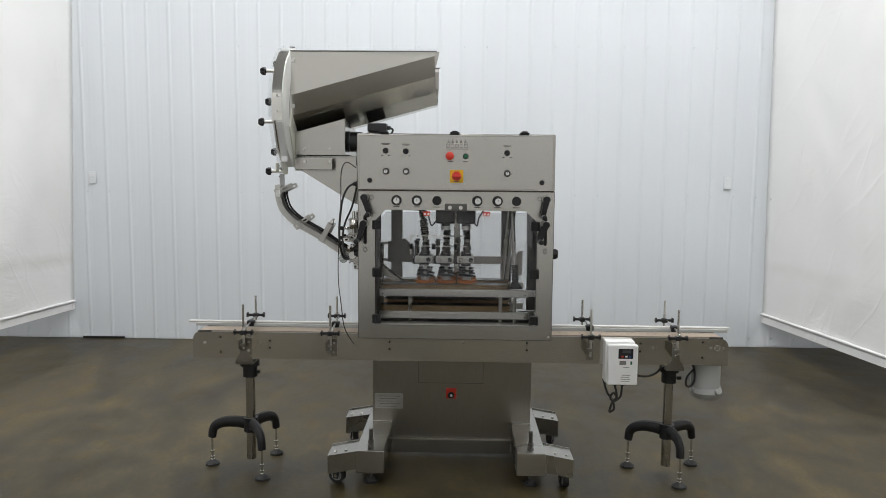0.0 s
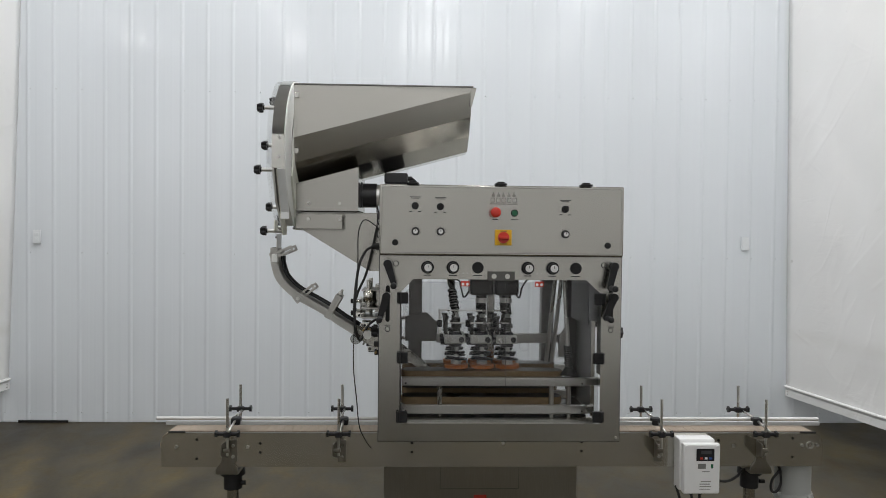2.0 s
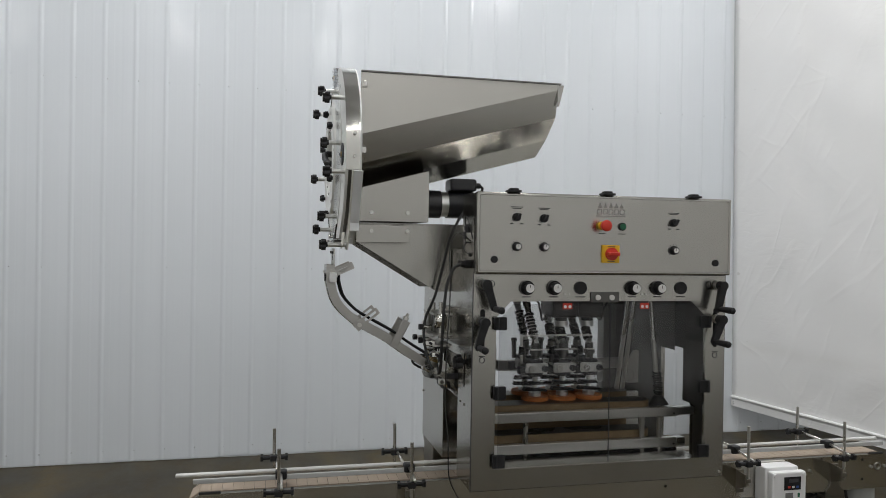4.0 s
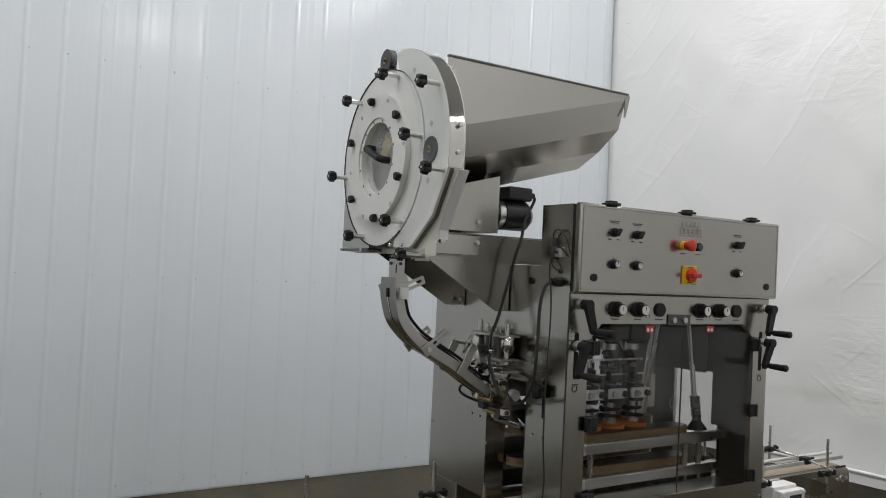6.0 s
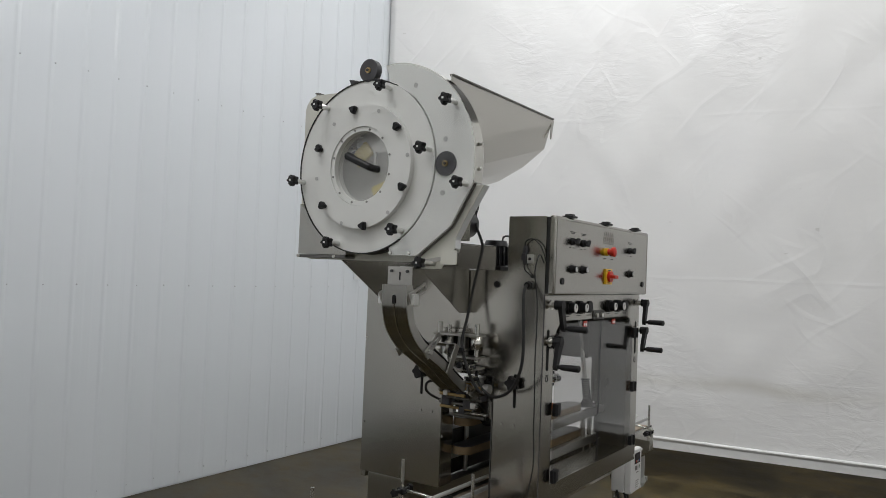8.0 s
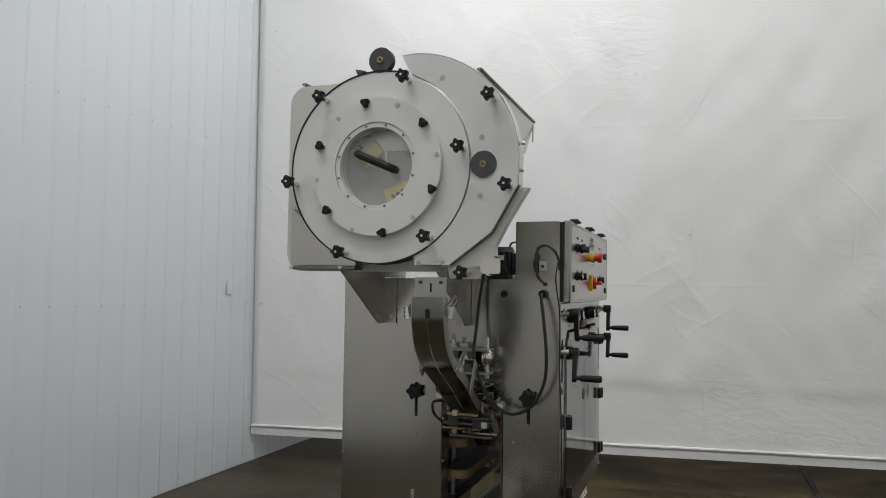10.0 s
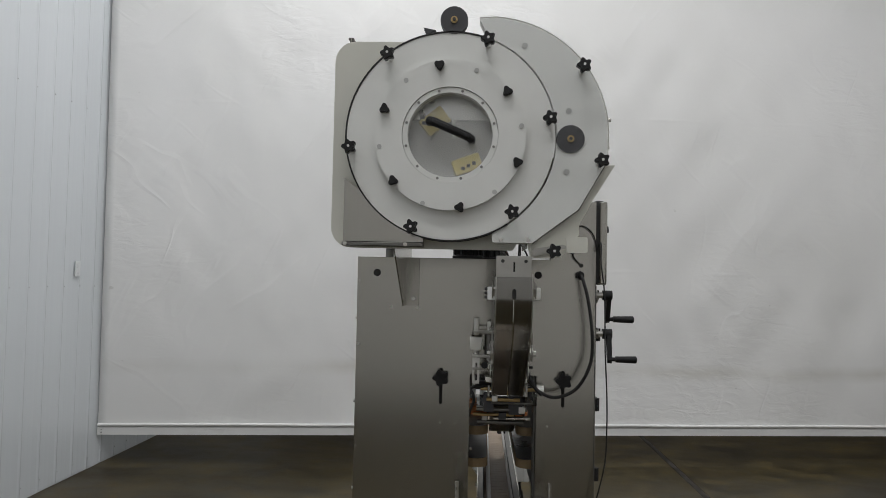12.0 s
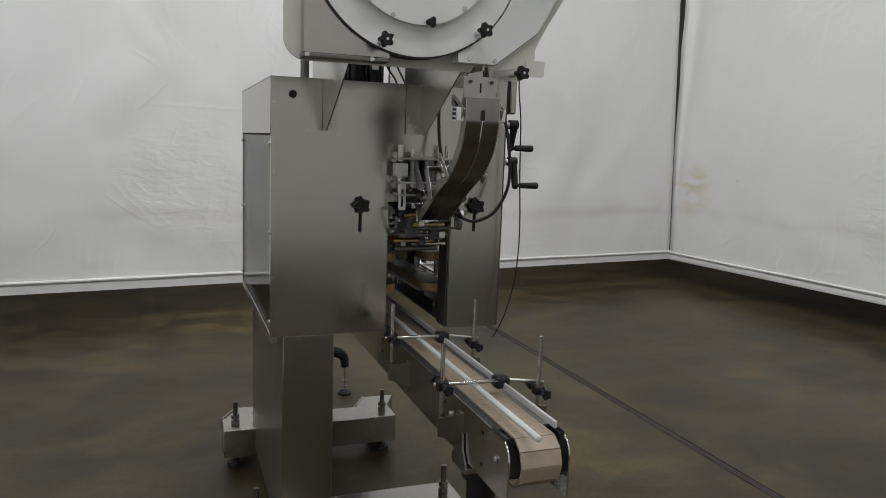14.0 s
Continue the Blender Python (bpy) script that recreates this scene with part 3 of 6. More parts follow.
def lobed(r, lobes=5, n=40, depth=0.2):
    return [(r * (1 - depth / 2 + depth / 2 * math.cos(lobes * 2 * math.pi * i / n)) * math.cos(2 * math.pi * i / n), r * (1 - depth / 2 + depth / 2 * math.cos(lobes * 2 * math.pi * i / n)) * math.sin(2 * math.pi * i / n)) for i in range(n)]


def knob_mesh(b, at, r, thick, lobes=5, depth=0.3, m=None):
    """A star knob that points along -x from its stud."""
    pts = lobed(r, lobes, 8 * lobes, depth)
    mm = Matrix.Translation(at)
    add_prism(b, pts, "x", 0, -thick * 0.7, mm)
    add_prism(b, [(p[0] * 0.82, p[1] * 0.82) for p in pts], "x", -thick * 0.7, -thick, mm)
    add_cyl(b, Vector(at) + Vector((0.25 * thick, 0, 0)), Vector(at), r * 0.45, 12)


# side plates: a tall front column, a notch for the conveyor, and the rear housing
SIDE = [(0.36, 1.70), (0.36, 0.85), (-0.035, 0.85), (-0.035, 1.305), (-0.268, 1.305), (-0.268, 0.85), (-0.462, 0.85), (-0.462, 1.905), (-0.308, 1.905), (-0.308, 1.70)]


def side_plate(x, sx):
    b = bm()
    add_prism(b, SIDE, "x", x, x - sx * 0.004)
    # returns round the notch, which make the columns hollow boxes
    xi = x - sx * (0.085 if sx < 0 else 0.018)
    add_box(b, min(x - sx * 0.004, xi), max(x - sx * 0.004, xi), -0.037, -0.033, 0.851, 1.304)
    add_box(b, min(x - sx * 0.004, xi), max(x - sx * 0.004, xi), -0.270, -0.266, 0.851, 1.304)
    # added skin whose dark colour stands for the unlit inside
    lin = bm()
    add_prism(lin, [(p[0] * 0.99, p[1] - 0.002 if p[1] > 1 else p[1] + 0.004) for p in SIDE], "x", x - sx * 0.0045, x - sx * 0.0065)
    part("shaded_inner_skin", lin, DULL, machine, "inner skin of the side panel, darkened for the guard's shade")
    return part("side_panel", b, STEEL_Y, machine)


left_plate = side_plate(-0.5, -1)
right_plate = side_plate(0.5, 1)
# columns and baffle in the same steel, darkened for the enclosed guard
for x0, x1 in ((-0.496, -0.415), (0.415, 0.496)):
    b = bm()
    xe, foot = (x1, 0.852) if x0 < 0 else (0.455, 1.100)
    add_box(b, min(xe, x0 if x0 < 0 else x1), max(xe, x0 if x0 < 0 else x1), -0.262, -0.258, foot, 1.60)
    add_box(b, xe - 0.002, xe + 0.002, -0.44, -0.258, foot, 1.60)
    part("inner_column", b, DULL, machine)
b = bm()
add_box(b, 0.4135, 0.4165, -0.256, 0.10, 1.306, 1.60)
part("inner_baffle", b, DULL, machine, "steel baffle inside the guard, darkened for the shade there")

# front frame with the door opening
FY0, FY1 = -0.466, -0.4635
b = bm()
outer = [(-0.5, 1.618), (-0.2, 1.618), (0.2, 1.618), (0.5, 1.618), (0.5, 0.852), (0.2, 0.852), (-0.2, 0.852), (-0.5, 0.852)]
inner = [(-0.415, 1.465), (-0.362, 1.522), (0.355, 1.522), (0.418, 1.465), (0.418, 0.925), (0.2, 0.925), (-0.2, 0.925), (-0.415, 0.925)]
add_frame(b, outer, inner, "y", -0.466, -0.462)
front = part("front_frame", b, STEEL_X, machine)
b = bm()
add_frame(b, [(p[0] * 0.985, p[1]) for p in outer], [(p[0] * 1.02, p[1] + (0.004 if p[1] > 1 else -0.004)) for p in inner], "y", -0.4615, -0.44)
part("frame_return", b, STEEL_X, machine)
# thin dark strip stands in for the shadow along the frame's outer edge
b = bm()
add_frame(b, [(p[0] + (0.003 if p[0] > 0 else -0.003), p[1] + (0.002 if p[1] > 1 else -0.003)) for p in outer], [(p[0] * 0.97, p[1] + (-0.03 if p[1] > 1 else 0.03)) for p in outer], "y", -0.4635, -0.4622)
part("frame_shadow_line", b, GREYDISC, front, "dark strip drawn as a shadow line round the frame")
for x in (-0.486, 0.487):
    for z in (0.868,):
        cylpart("frame_screw", (x, -0.465, z), (x, -0.469, z), 0.005, ZINC, front, seg=10)

# doors of clear sheet
for x0, x1, ch in ((-0.405, 0.020, -1), (0.024, 0.408, 1)):
    pts = [(x0, 0.932), (x1, 0.932), (x1, 1.455), (x1 - 0.05, 1.512), (x0, 1.512)] if ch > 0 else [(x0, 0.932), (x1, 0.932), (x1, 1.512), (x0 + 0.05, 1.512), (x0, 1.455)]
    b = bm()
    add_prism(b, pts, "y", -0.4725, -0.4675)
    door = part("door", b, DOORPOLY, machine, "clear polycarbonate door")
    door.visible_shadow = False
    for z in (0.957, 1.20, 1.445):
        hx = -0.404 if ch < 0 else 0.407
        b = bm()
        add_box(b, hx - 0.023, hx + 0.023, -0.488, -0.473, z - 0.023, z + 0.023, 0.003)
        add_cyl(b, (hx + ch * 0.012, -0.488, z - 0.022), (hx + ch * 0.012, -0.488, z + 0.022), 0.006, 8)
        part("hinge", b, BLACK, door, "black plastic hinge")
boxpart("door_edge", (0.0212, 0.0228, -0.4728, -0.4668, 0.932, 1.512), GREYDISC, machine, "dark joint between the doors", 0)
for z, dx in ((1.25, -0.040), (1.25, 0.076)):
    b = bm()
    add_tube(b, [(0.022 + dx + 0.020 * math.cos(a), -0.474, z + 0.021 * math.sin(a)) for a in [k * 2 * math.pi / 16 for k in range(17)]], 0.0013, 6)
    part("finger_pull", b, GREYINK, machine, "dark rim of a finger hole")
# latch plate in the middle of the header
b = bm()
add_box(b, -0.057, 0.056, -0.4705, -0.467, 1.518, 1.556, 0.001)
latch = part("latch_plate", b, DULL, machine, "dull steel latch plate")
for x in (-0.030, 0.025):
    cylpart("latch_bolt", (x, -0.470, 1.536), (x, -0.478, 1.536), 0.010, ZINC, latch)

# gauges, plugs and prints on the header
for x in (-0.304, -0.200, 0.109, 0.212):
    b = bm()
    add_cyl(b, (x, -0.466, 1.571), (x, -0.478, 1.571), 0.026, 24)
    add_cyl(b, (x, -0.478, 1.571), (x, -0.498, 1.571), 0.021, 24, 0.019)
    g = part("regulator_knob", b, BLACK, front, "black regulator knob with a pale dial")
    cylpart("dial", (x + 0.002, -0.498, 1.571), (x + 0.002, -0.501, 1.571), 0.0155, PAPER, g, seg=20)
    boxpart("dial_mark", (x + 0.001, x + 0.003, -0.5025, -0.5005, 1.571, 1.582), INK, g, bev=0)
    boxpart("print_line", (x - 0.016, x + 0.016, -0.4672, -0.4655, 1.5365, 1.5400), INK, front, bev=0)
for x in (-0.097, 0.309):
    cylpart("blanking_plug", (x, -0.466, 1.571), (x, -0.473, 1.571), 0.0235, BLACK, front, "black plastic plug", 24)
    boxpart("print_line", (x - 0.018, x + 0.018, -0.4672, -0.4655, 1.5365, 1.5400), INK, front, bev=0)
for x in (-0.149, 0.157):
    b = bm()
    add_box(b, x - 0.018, x + 0.018, -0.4748, -0.4728, 1.494, 1.516)
    st = part("warning_label", b, SIGNRED, machine, "small red warning sticker")
    for dx in (-0.009, 0.009):
        cylpart("warning_sign", (x + dx, -0.4748, 1.503), (x + dx, -0.4758, 1.503), 0.006, PAPER, st, seg=12)
    for dx in (-0.008, 0.008):
        cylpart("header_screw", (x + dx, -0.466, 1.548), (x + dx, -0.469, 1.548), 0.004, ZINC, front, seg=8)


# cranks at the four slots of the front frame
def crank(x, z, swing, y=-0.466):
    b = bm()
    add_cyl(b, (0, 0.01, 0), (0, -0.03, 0), 0.010, 12)
    add_cyl(b, (0, -0.008, 0), (0, -0.012, 0), 0.018, 16)
    shaft = part("crank_shaft", b, ZINC, None)
    place = Matrix.Translation((x, y, z)) @ Matrix.Rotation(radians(swing), 4, "Y")
    shaft.parent = machine
    shaft.matrix_parent_inverse = Matrix.Translation(machine.matrix_basis.translation).inverted()
    shaft.matrix_basis = place
    b = bm()
    add_cyl(b, (0, -0.026, 0), (0, -0.058, 0), 0.017, 18)
    add_prism(b, [(-0.0155, 0.004), (0.0155, 0.004), (0.011, -0.092), (0, -0.102), (-0.011, -0.092)], "y", -0.055, -0.040)
    a = part("crank_arm", b, BLACK, None, "black crank arm")
    b = bm()
    add_cyl(b, (0, -0.052, -0.088), (0, -0.072, -0.088), 0.007, 12)
    add_cyl(b, (0, -0.068, -0.088), (0, -0.135, -0.088), 0.0105, 14, 0.0125)
    add_ball(b, (0, -0.135, -0.088), 0.0123, 12, (1, 0.5, 1))
    h = part("crank_grip", b, BLACK, None, "black turning grip")
    for o in (a, h):
        o.parent = shaft
        o.matrix_parent_inverse = Matrix()
    return shaft


CRANKS = ((-0.466, 1.585, -18), (-0.470, 1.452, 16), (0.458, 1.582, 12), (0.458, 1.455, 22))
for x, z, s in CRANKS:
    crank(x, z, s)
for x in (-0.466, 0.459):
    b = bm()
    add_prism(b, slot_outline((x, 1.42), 0.017, 0.15), "y", -0.4672, -0.4655)
    part("adjusting_slot", b, DARK, front, "long dark slot")
    boxpart("print_line", (x - 0.012, x + 0.012, -0.4672, -0.4655, 1.327, 1.330), INK, front, bev=0)
    b = bm()
    add_ring(b, (x, 1.315), "y", 0.011, 0.0085, -0.4673, -0.4655, 20)
    part("arrow_print", b, INK, front)
    b = bm()
    add_ring(b, (x + (0.032 if x < 0 else -0.032), 1.585), "y", 0.012, 0.0095, -0.4673, -0.4655, 20)
    part("arrow_print", b, INK, front)

# control enclosure on top
b = bm()
add_box(b, -0.4955, 0.4955, -0.4615, -0.3085, 1.612, 1.904, 0.002)
enc = part("control_enclosure", b, STEEL_X, machine)
b = bm()
add_box(b, -0.502, 0.498, -0.500, -0.474, 1.621, 1.908, 0.006)
lid = part("enclosure_door", b, STEEL_X, machine, "brushed steel enclosure door")
b = bm()
add_frame(b, rounded(-0.492, 0.488, 1.631, 1.898, 0.006), rounded(-0.490, 0.486, 1.633, 1.896, 0.006), "y", -0.5012, -0.4995)
part("pressed_edge", b, PALEINK, lid, "fine pressed line round the door")
boxpart("door_seal", (-0.497, 0.495, -0.475, -0.463, 1.626, 1.903), RUBBER, machine, "black rubber door seal", 0.001)
for x in (-0.367, -0.009, 0.341):
    b = bm()
    add_box(b, x - 0.024, x + 0.024, -0.512, -0.470, 1.908, 1.916, 0.002)
    add_box(b, x - 0.015, x + 0.015, -0.506, -0.476, 1.915, 1.923, 0.003)
    part("top_clamp", b, BLACK, lid, "black plastic door clamp")
for x, z in ((-0.437, 1.672), (0.432, 1.667)):
    cylpart("door_lock", (x, -0.499, z), (x, -0.504, z), 0.0125, BLACK, lid, "black quarter-turn lock", 20)
for x, z in ((-0.357, 1.821), (-0.255, 1.819), (0.255, 1.814)):
    b = bm()
    add_cyl(b, (x, -0.499, z), (x, -0.506, z), 0.0145, 20)
    s = part("selector_switch", b, BLACK, lid, "black selector switch")
    b = bm()
    add_cyl(b, (x, -0.506, z), (x, -0.516, z), 0.011, 16)
    add_box(b, x - 0.0045, x + 0.0045, -0.529, -0.515, z - 0.013, z + 0.013, 0.002, Matrix.Translation((x, 0, z)) @ Matrix.Rotation(radians(30), 4, "Y") @ Matrix.Translation((-x, 0, -z)))
    part("switch_lever", b, BLACK, s)
    for zz, hw in ((z + 0.036, 0.022), (z + 0.031, 0.016)):
        boxpart("print_line", (x - hw, x + hw, -0.5012, -0.4995, zz - 0.0014, zz + 0.0014), INK, lid, bev=0)
    for dx in (-0.018, 0.018):
        boxpart("print_line", (x + dx - 0.006, x + dx + 0.006, -0.5012, -0.4995, z - 0.0245, z - 0.0215), INK, lid, bev=0)
for x, z in ((-0.355, 1.718), (-0.253, 1.718), (0.257, 1.712)):
    b = bm()
    add_cyl(b, (x, -0.499, z), (x, -0.503, z), 0.0165, 24)
    add_cyl(b, (x, -0.503, z), (x, -0.519, z), 0.0135, 24, 0.0125)
    s = part("speed_dial", b, BLACK, lid, "black speed dial with a bright cap")
    cylpart("dial_cap", (x, -0.519, z), (x, -0.5215, z), 0.0095, ALU, s, seg=20)
    boxpart("pointer", (x - 0.001, x + 0.001, -0.5225, -0.521, z, z + 0.009), INK, s, bev=0)
    for k in range(9):
        a = radians(225 - k * 33.75)
        b = bm()
        add_box(b, -0.0007, 0.0007, -0.5012, -0.4995, 0.0195, 0.0230, 0, Matrix.Translation((x, 0, z)) @ Matrix.Rotation(math.pi / 2 - a, 4, "Y"))
        part("scale_tick", b, INK, s)
# emergency stop, start lamp, main switch
b = bm()
add_cyl(b, (-0.033, -0.499, 1.797), (-0.033, -0.515, 1.797), 0.016, 24)
est = part("emergency_stop", b, YELLOW, lid, "red mushroom stop button on a yellow collar")
b = bm()
add_cyl(b, (-0.033, -0.515, 1.797), (-0.033, -0.532, 1.797), 0.0125, 20)
add_cyl(b, (-0.033, -0.530, 1.797), (-0.033, -0.542, 1.797), 0.0185, 28, 0.0205)
add_ball(b, (-0.033, -0.541, 1.797), 0.0203, 24, (1, 0.35, 1))
part("stop_head", b, RED, est, "red mushroom head")
b = bm()
add_cyl(b, (0.047, -0.499, 1.796), (0.047, -0.506, 1.796), 0.0145, 24)
stt = part("start_button", b, BLACK, lid, "green start button in a dark ring")
cylpart("button_cap", (0.047, -0.506, 1.796), (0.047, -0.511, 1.796), 0.0108, GREEN, stt, "green cap", 20)
boxpart("print_line", (0.033, 0.061, -0.5012, -0.4995, 1.7680, 1.7705), INK, lid, bev=0)
boxpart("print_line", (-0.044, -0.018, -0.5012, -0.4995, 1.7680, 1.7705), INK, lid, bev=0)
b = bm()
add_box(b, -0.032, 0.036, -0.508, -0.4995, 1.664, 1.728, 0.002)
msw = part("main_switch", b, YELLOW, lid, "yellow main switch plate with red rotary handle")
b = bm()
add_cyl(b, (0.002, -0.508, 1.696), (0.002, -0.519, 1.696), 0.023, 28)
add_box(b, -0.019, 0.023, -0.541, -0.518, 1.689, 1.703, 0.003)
part("rotary_handle", b, RED, msw, "red rotary handle")
for z in (1.670, 1.722):
    boxpart("switch_print", (-0.012, 0.016, -0.5088, -0.5075, z - 0.0015, z + 0.0015), INK, msw, bev=0)
# a maker's mark in pale grey, as plain shapes
b = bm()
for i in range(5):
    x = -0.040 + i * 0.021
    add_prism(b, [(x - 0.0065, 1.862), (x + 0.0065, 1.862), (x + 0.0065, 1.868), (x + 0.0022, 1.874), (x + 0.0022, 1.880), (x - 0.0022, 1.880), (x - 0.0022, 1.874), (x - 0.0065, 1.868)], "y", -0.5012, -0.4995)
for i in range(5):
    x = -0.042 + i * 0.0223
    add_frame(b, rounded(x - 0.009, x + 0.009, 1.838, 1.858, 0.002), rounded(x - 0.0062, x + 0.0062, 1.8415, 1.8548, 0.001), "y", -0.5012, -0.4995)
add_box(b, -0.055, 0.059, -0.5012, -0.4995, 1.8305, 1.8345)
part("maker_mark", b, PALEINK, lid, "pale grey printed mark")

# side fittings: door switch, cable glands, plugs, star knobs in slots
for y, z in ((0.292, 1.648), (-0.266, 1.650)):
    for x, sx in ((-0.5, -1), (0.5, 1)):
        cylpart("blanking_plug", (x, y, z), (x + sx * 0.005, y, z), 0.0125, BLACK, left_plate if sx < 0 else right_plate, "black plastic plug", 20)
for y in (0.062, -0.356):
    for x, sx in ((-0.5, -1), (0.5, 1)):
        host = left_plate if sx < 0 else right_plate
        b = bm()
        add_prism(b, slot_outline((y, 1.262), 0.011, 0.125), "x", x + sx * 0.001, x - sx * 0.003)
        part("side_slot", b, DARK, host, "upright dark slot")
        b = bm()
        knob_mesh(b, (0, 0, 0), 0.029, 0.026, 5, 0.3)
        add_cyl(b, (0.025, 0, 0), (-0.002, 0, 0), 0.009, 12)
        k = part("star_knob", b, BLACK, None, "black star knob")
        k.parent = host
        k.matrix_parent_inverse = host.matrix_basis.inverted()
        k.matrix_basis = Matrix.Translation((x + sx * 0.012, y, 1.292)) @ (Matrix() if sx < 0 else Matrix.Rotation(math.pi, 4, "Z"))
        for dz, dy in ((-0.155, 0.0), (-0.155, 0.052)):
            cylpart("side_screw", (x, y + dy * (-1 if y > 0 else 1), 1.292 + dz), (x + sx * 0.004, y + dy * (-1 if y > 0 else 1), 1.292 + dz), 0.005, ZINC, host, seg=10)
for y, z in ((0.352, 1.62), (0.352, 1.40), (0.352, 1.05), (0.24, 1.53), (0.147, 1.53), (-0.045, 1.20), (-0.045, 1.05)):
    cylpart("side_screw", (-0.5, y, z), (-0.504, y, z), 0.005, ZINC, left_plate, seg=10)
b = bm()
add_box(b, -0.512, -0.5, -0.389, -0.375, 1.726, 1.796, 0.003)
add_box(b, -0.518, -0.511, -0.388, -0.372, 1.742, 1.768, 0.002)
add_box(b, -0.516, -0.510, -0.391, -0.380, 1.774, 1.790, 0.002)
sw = part("door_switch", b, GREYDISC, machine, "slim dark switch lever with a looped lead")
boxpart("switch_block", (-0.512, -0.5, -0.417, -0.392, 1.732, 1.765), ALU, sw, "small pale metal block", 0.002)
cylpart("switch_screw", (-0.512, -0.405, 1.748), (-0.516, -0.405, 1.748), 0.0055, GREYDISC, sw, seg=10)
b = bm()
add_tube(b, smooth_line([(-0.510, -0.382, 1.794), (-0.514, -0.388, 1.812), (-0.516, -0.414, 1.821), (-0.514, -0.445, 1.800), (-0.510, -0.460, 1.766), (-0.506, -0.466, 1.742)]), 0.0024, 6)
add_tube(b, smooth_line([(-0.508, -0.382, 1.728), (-0.516, -0.386, 1.712), (-0.514, -0.400, 1.696), (-0.500, -0.412, 1.686)]), 0.0024, 6)
add_cyl(b, (-0.5, -0.412, 1.686), (-0.506, -0.412, 1.686), 0.007, 12)
part("switch_lead", b, RUBBER, sw, "thin black lead")
b = bm()
add_cyl(b, (-0.5, -0.407, 1.652), (-0.520, -0.407, 1.652), 0.0155, 6)
add_cyl(b, (-0.520, -0.407, 1.652), (-0.534, -0.407, 1.652), 0.012, 12)
part("cable_gland", b, BLACK, left_plate, "black cable gland")
b = bm()
add_tube(b, smooth_line([(-0.534, -0.407, 1.652), (-0.562, -0.412, 1.632), (-0.588, -0.425, 1.57), (-0.602, -0.438, 1.455), (-0.604, -0.432, 1.36), (-0.597, -0.390, 1.28), (-0.588, -0.325, 1.247), (-0.578, -0.275, 1.26), (-0.56, -0.23, 1.30), (-0.52, -0.20, 1.33)], 8), 0.0056, 10)
part("sensor_cable", b, RUBBER, machine, "thick black cable in a loop")
b = bm()
add_tube(b, smooth_line([(-0.512, -0.462, 1.735), (-0.555, -0.468, 1.762), (-0.578, -0.468, 1.745), (-0.589, -0.466, 1.694), (-0.588, -0.478, 1.60), (-0.590, -0.481, 1.50), (-0.596, -0.482, 1.40), (-0.602, -0.488, 1.255), (-0.601, -0.489, 1.15), (-0.589, -0.486, 1.036), (-0.578, -0.460, 0.912), (-0.550, -0.445, 0.845), (-0.530, -0.438, 0.815)], 8), 0.0024, 6)
part("thin_lead", b, RUBBER, machine, "thin black lead hanging down the front")

# rear: steel header and clear sheet, inner shelf
boxpart("rear_header", (-0.496, 0.496, 0.340, 0.362, 1.520, 1.698), STEEL_X, machine)
boxpart("top_cover", (-0.496, 0.496, -0.307, 0.362, 1.6985, 1.7025), STEEL_X, machine, bev=0)
b = bm()
add_box(b, -0.47, 0.49, 0.352, 0.358, 0.86, 1.515)
rp = part("rear_window", b, POLY, machine, "clear rear guard sheet")
rp.visible_shadow = False
for z in (0.9, 1.2, 1.49):
    for x in (-0.485, 0.485):
        cylpart("guard_screw", (x, 0.352, z), (x, 0.366, z), 0.006, ZINC, rp, seg=8)
boxpart("rear_frame", (-0.496, -0.472, 0.340, 0.360, 0.86, 1.518), STEEL_Z, machine)
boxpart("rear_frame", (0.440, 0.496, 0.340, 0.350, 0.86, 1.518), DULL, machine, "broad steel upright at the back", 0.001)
boxpart("rear_sill", (-0.496, 0.496, 0.335, 0.360, 0.825, 0.857), STEEL_X, machine)

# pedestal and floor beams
# the pedestal's dark floor reflection is put into its base colour
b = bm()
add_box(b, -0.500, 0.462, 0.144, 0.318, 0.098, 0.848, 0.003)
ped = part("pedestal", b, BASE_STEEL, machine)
boxpart("deck_plate", (-0.494, 0.494, 0.02, 0.335, 0.8485, 0.8515), DECK, machine, bev=0)
b = bm()
add_frame(b, [(-0.222, 0.64), (0.172, 0.64), (0.172, 0.441), (-0.222, 0.441)], [(-0.2202, 0.6382), (0.1702, 0.6382), (0.1702, 0.4428), (-0.2202, 0.4428)], "y", 0.1425, 0.145)
part("access_seam", b, GREYDISC, ped, "thin dark joint of an access panel")
b = bm()
add_box(b, -0.054, 0.010, 0.134, 0.1435, 0.347, 0.413, 0.003)
iso = part("isolator", b, SIGNRED, machine, "orange-red isolator with a black knob")
cylpart("isolator_knob", (-0.022, 0.134, 0.372), (-0.022, 0.118, 0.372), 0.019, BLACK, iso, "black knob", 20)
cylpart("knob_dot", (-0.022, 0.118, 0.372), (-0.022, 0.1165, 0.372), 0.008, PAPER, iso, seg=12)
boxpart("data_plate", (-0.487, -0.316, 0.1405, 0.1435, 0.278, 0.372), POST_STEEL, ped, "metal data plate with illegible print", 0.0005)
for k in range(5):
    boxpart("print_line", (-0.470 + 0.012 * (k % 2), -0.335 - 0.02 * (k % 3), 0.1398, 0.1406, 0.354 - k * 0.016, 0.358 - k * 0.016), GREYINK, ped, bev=0)


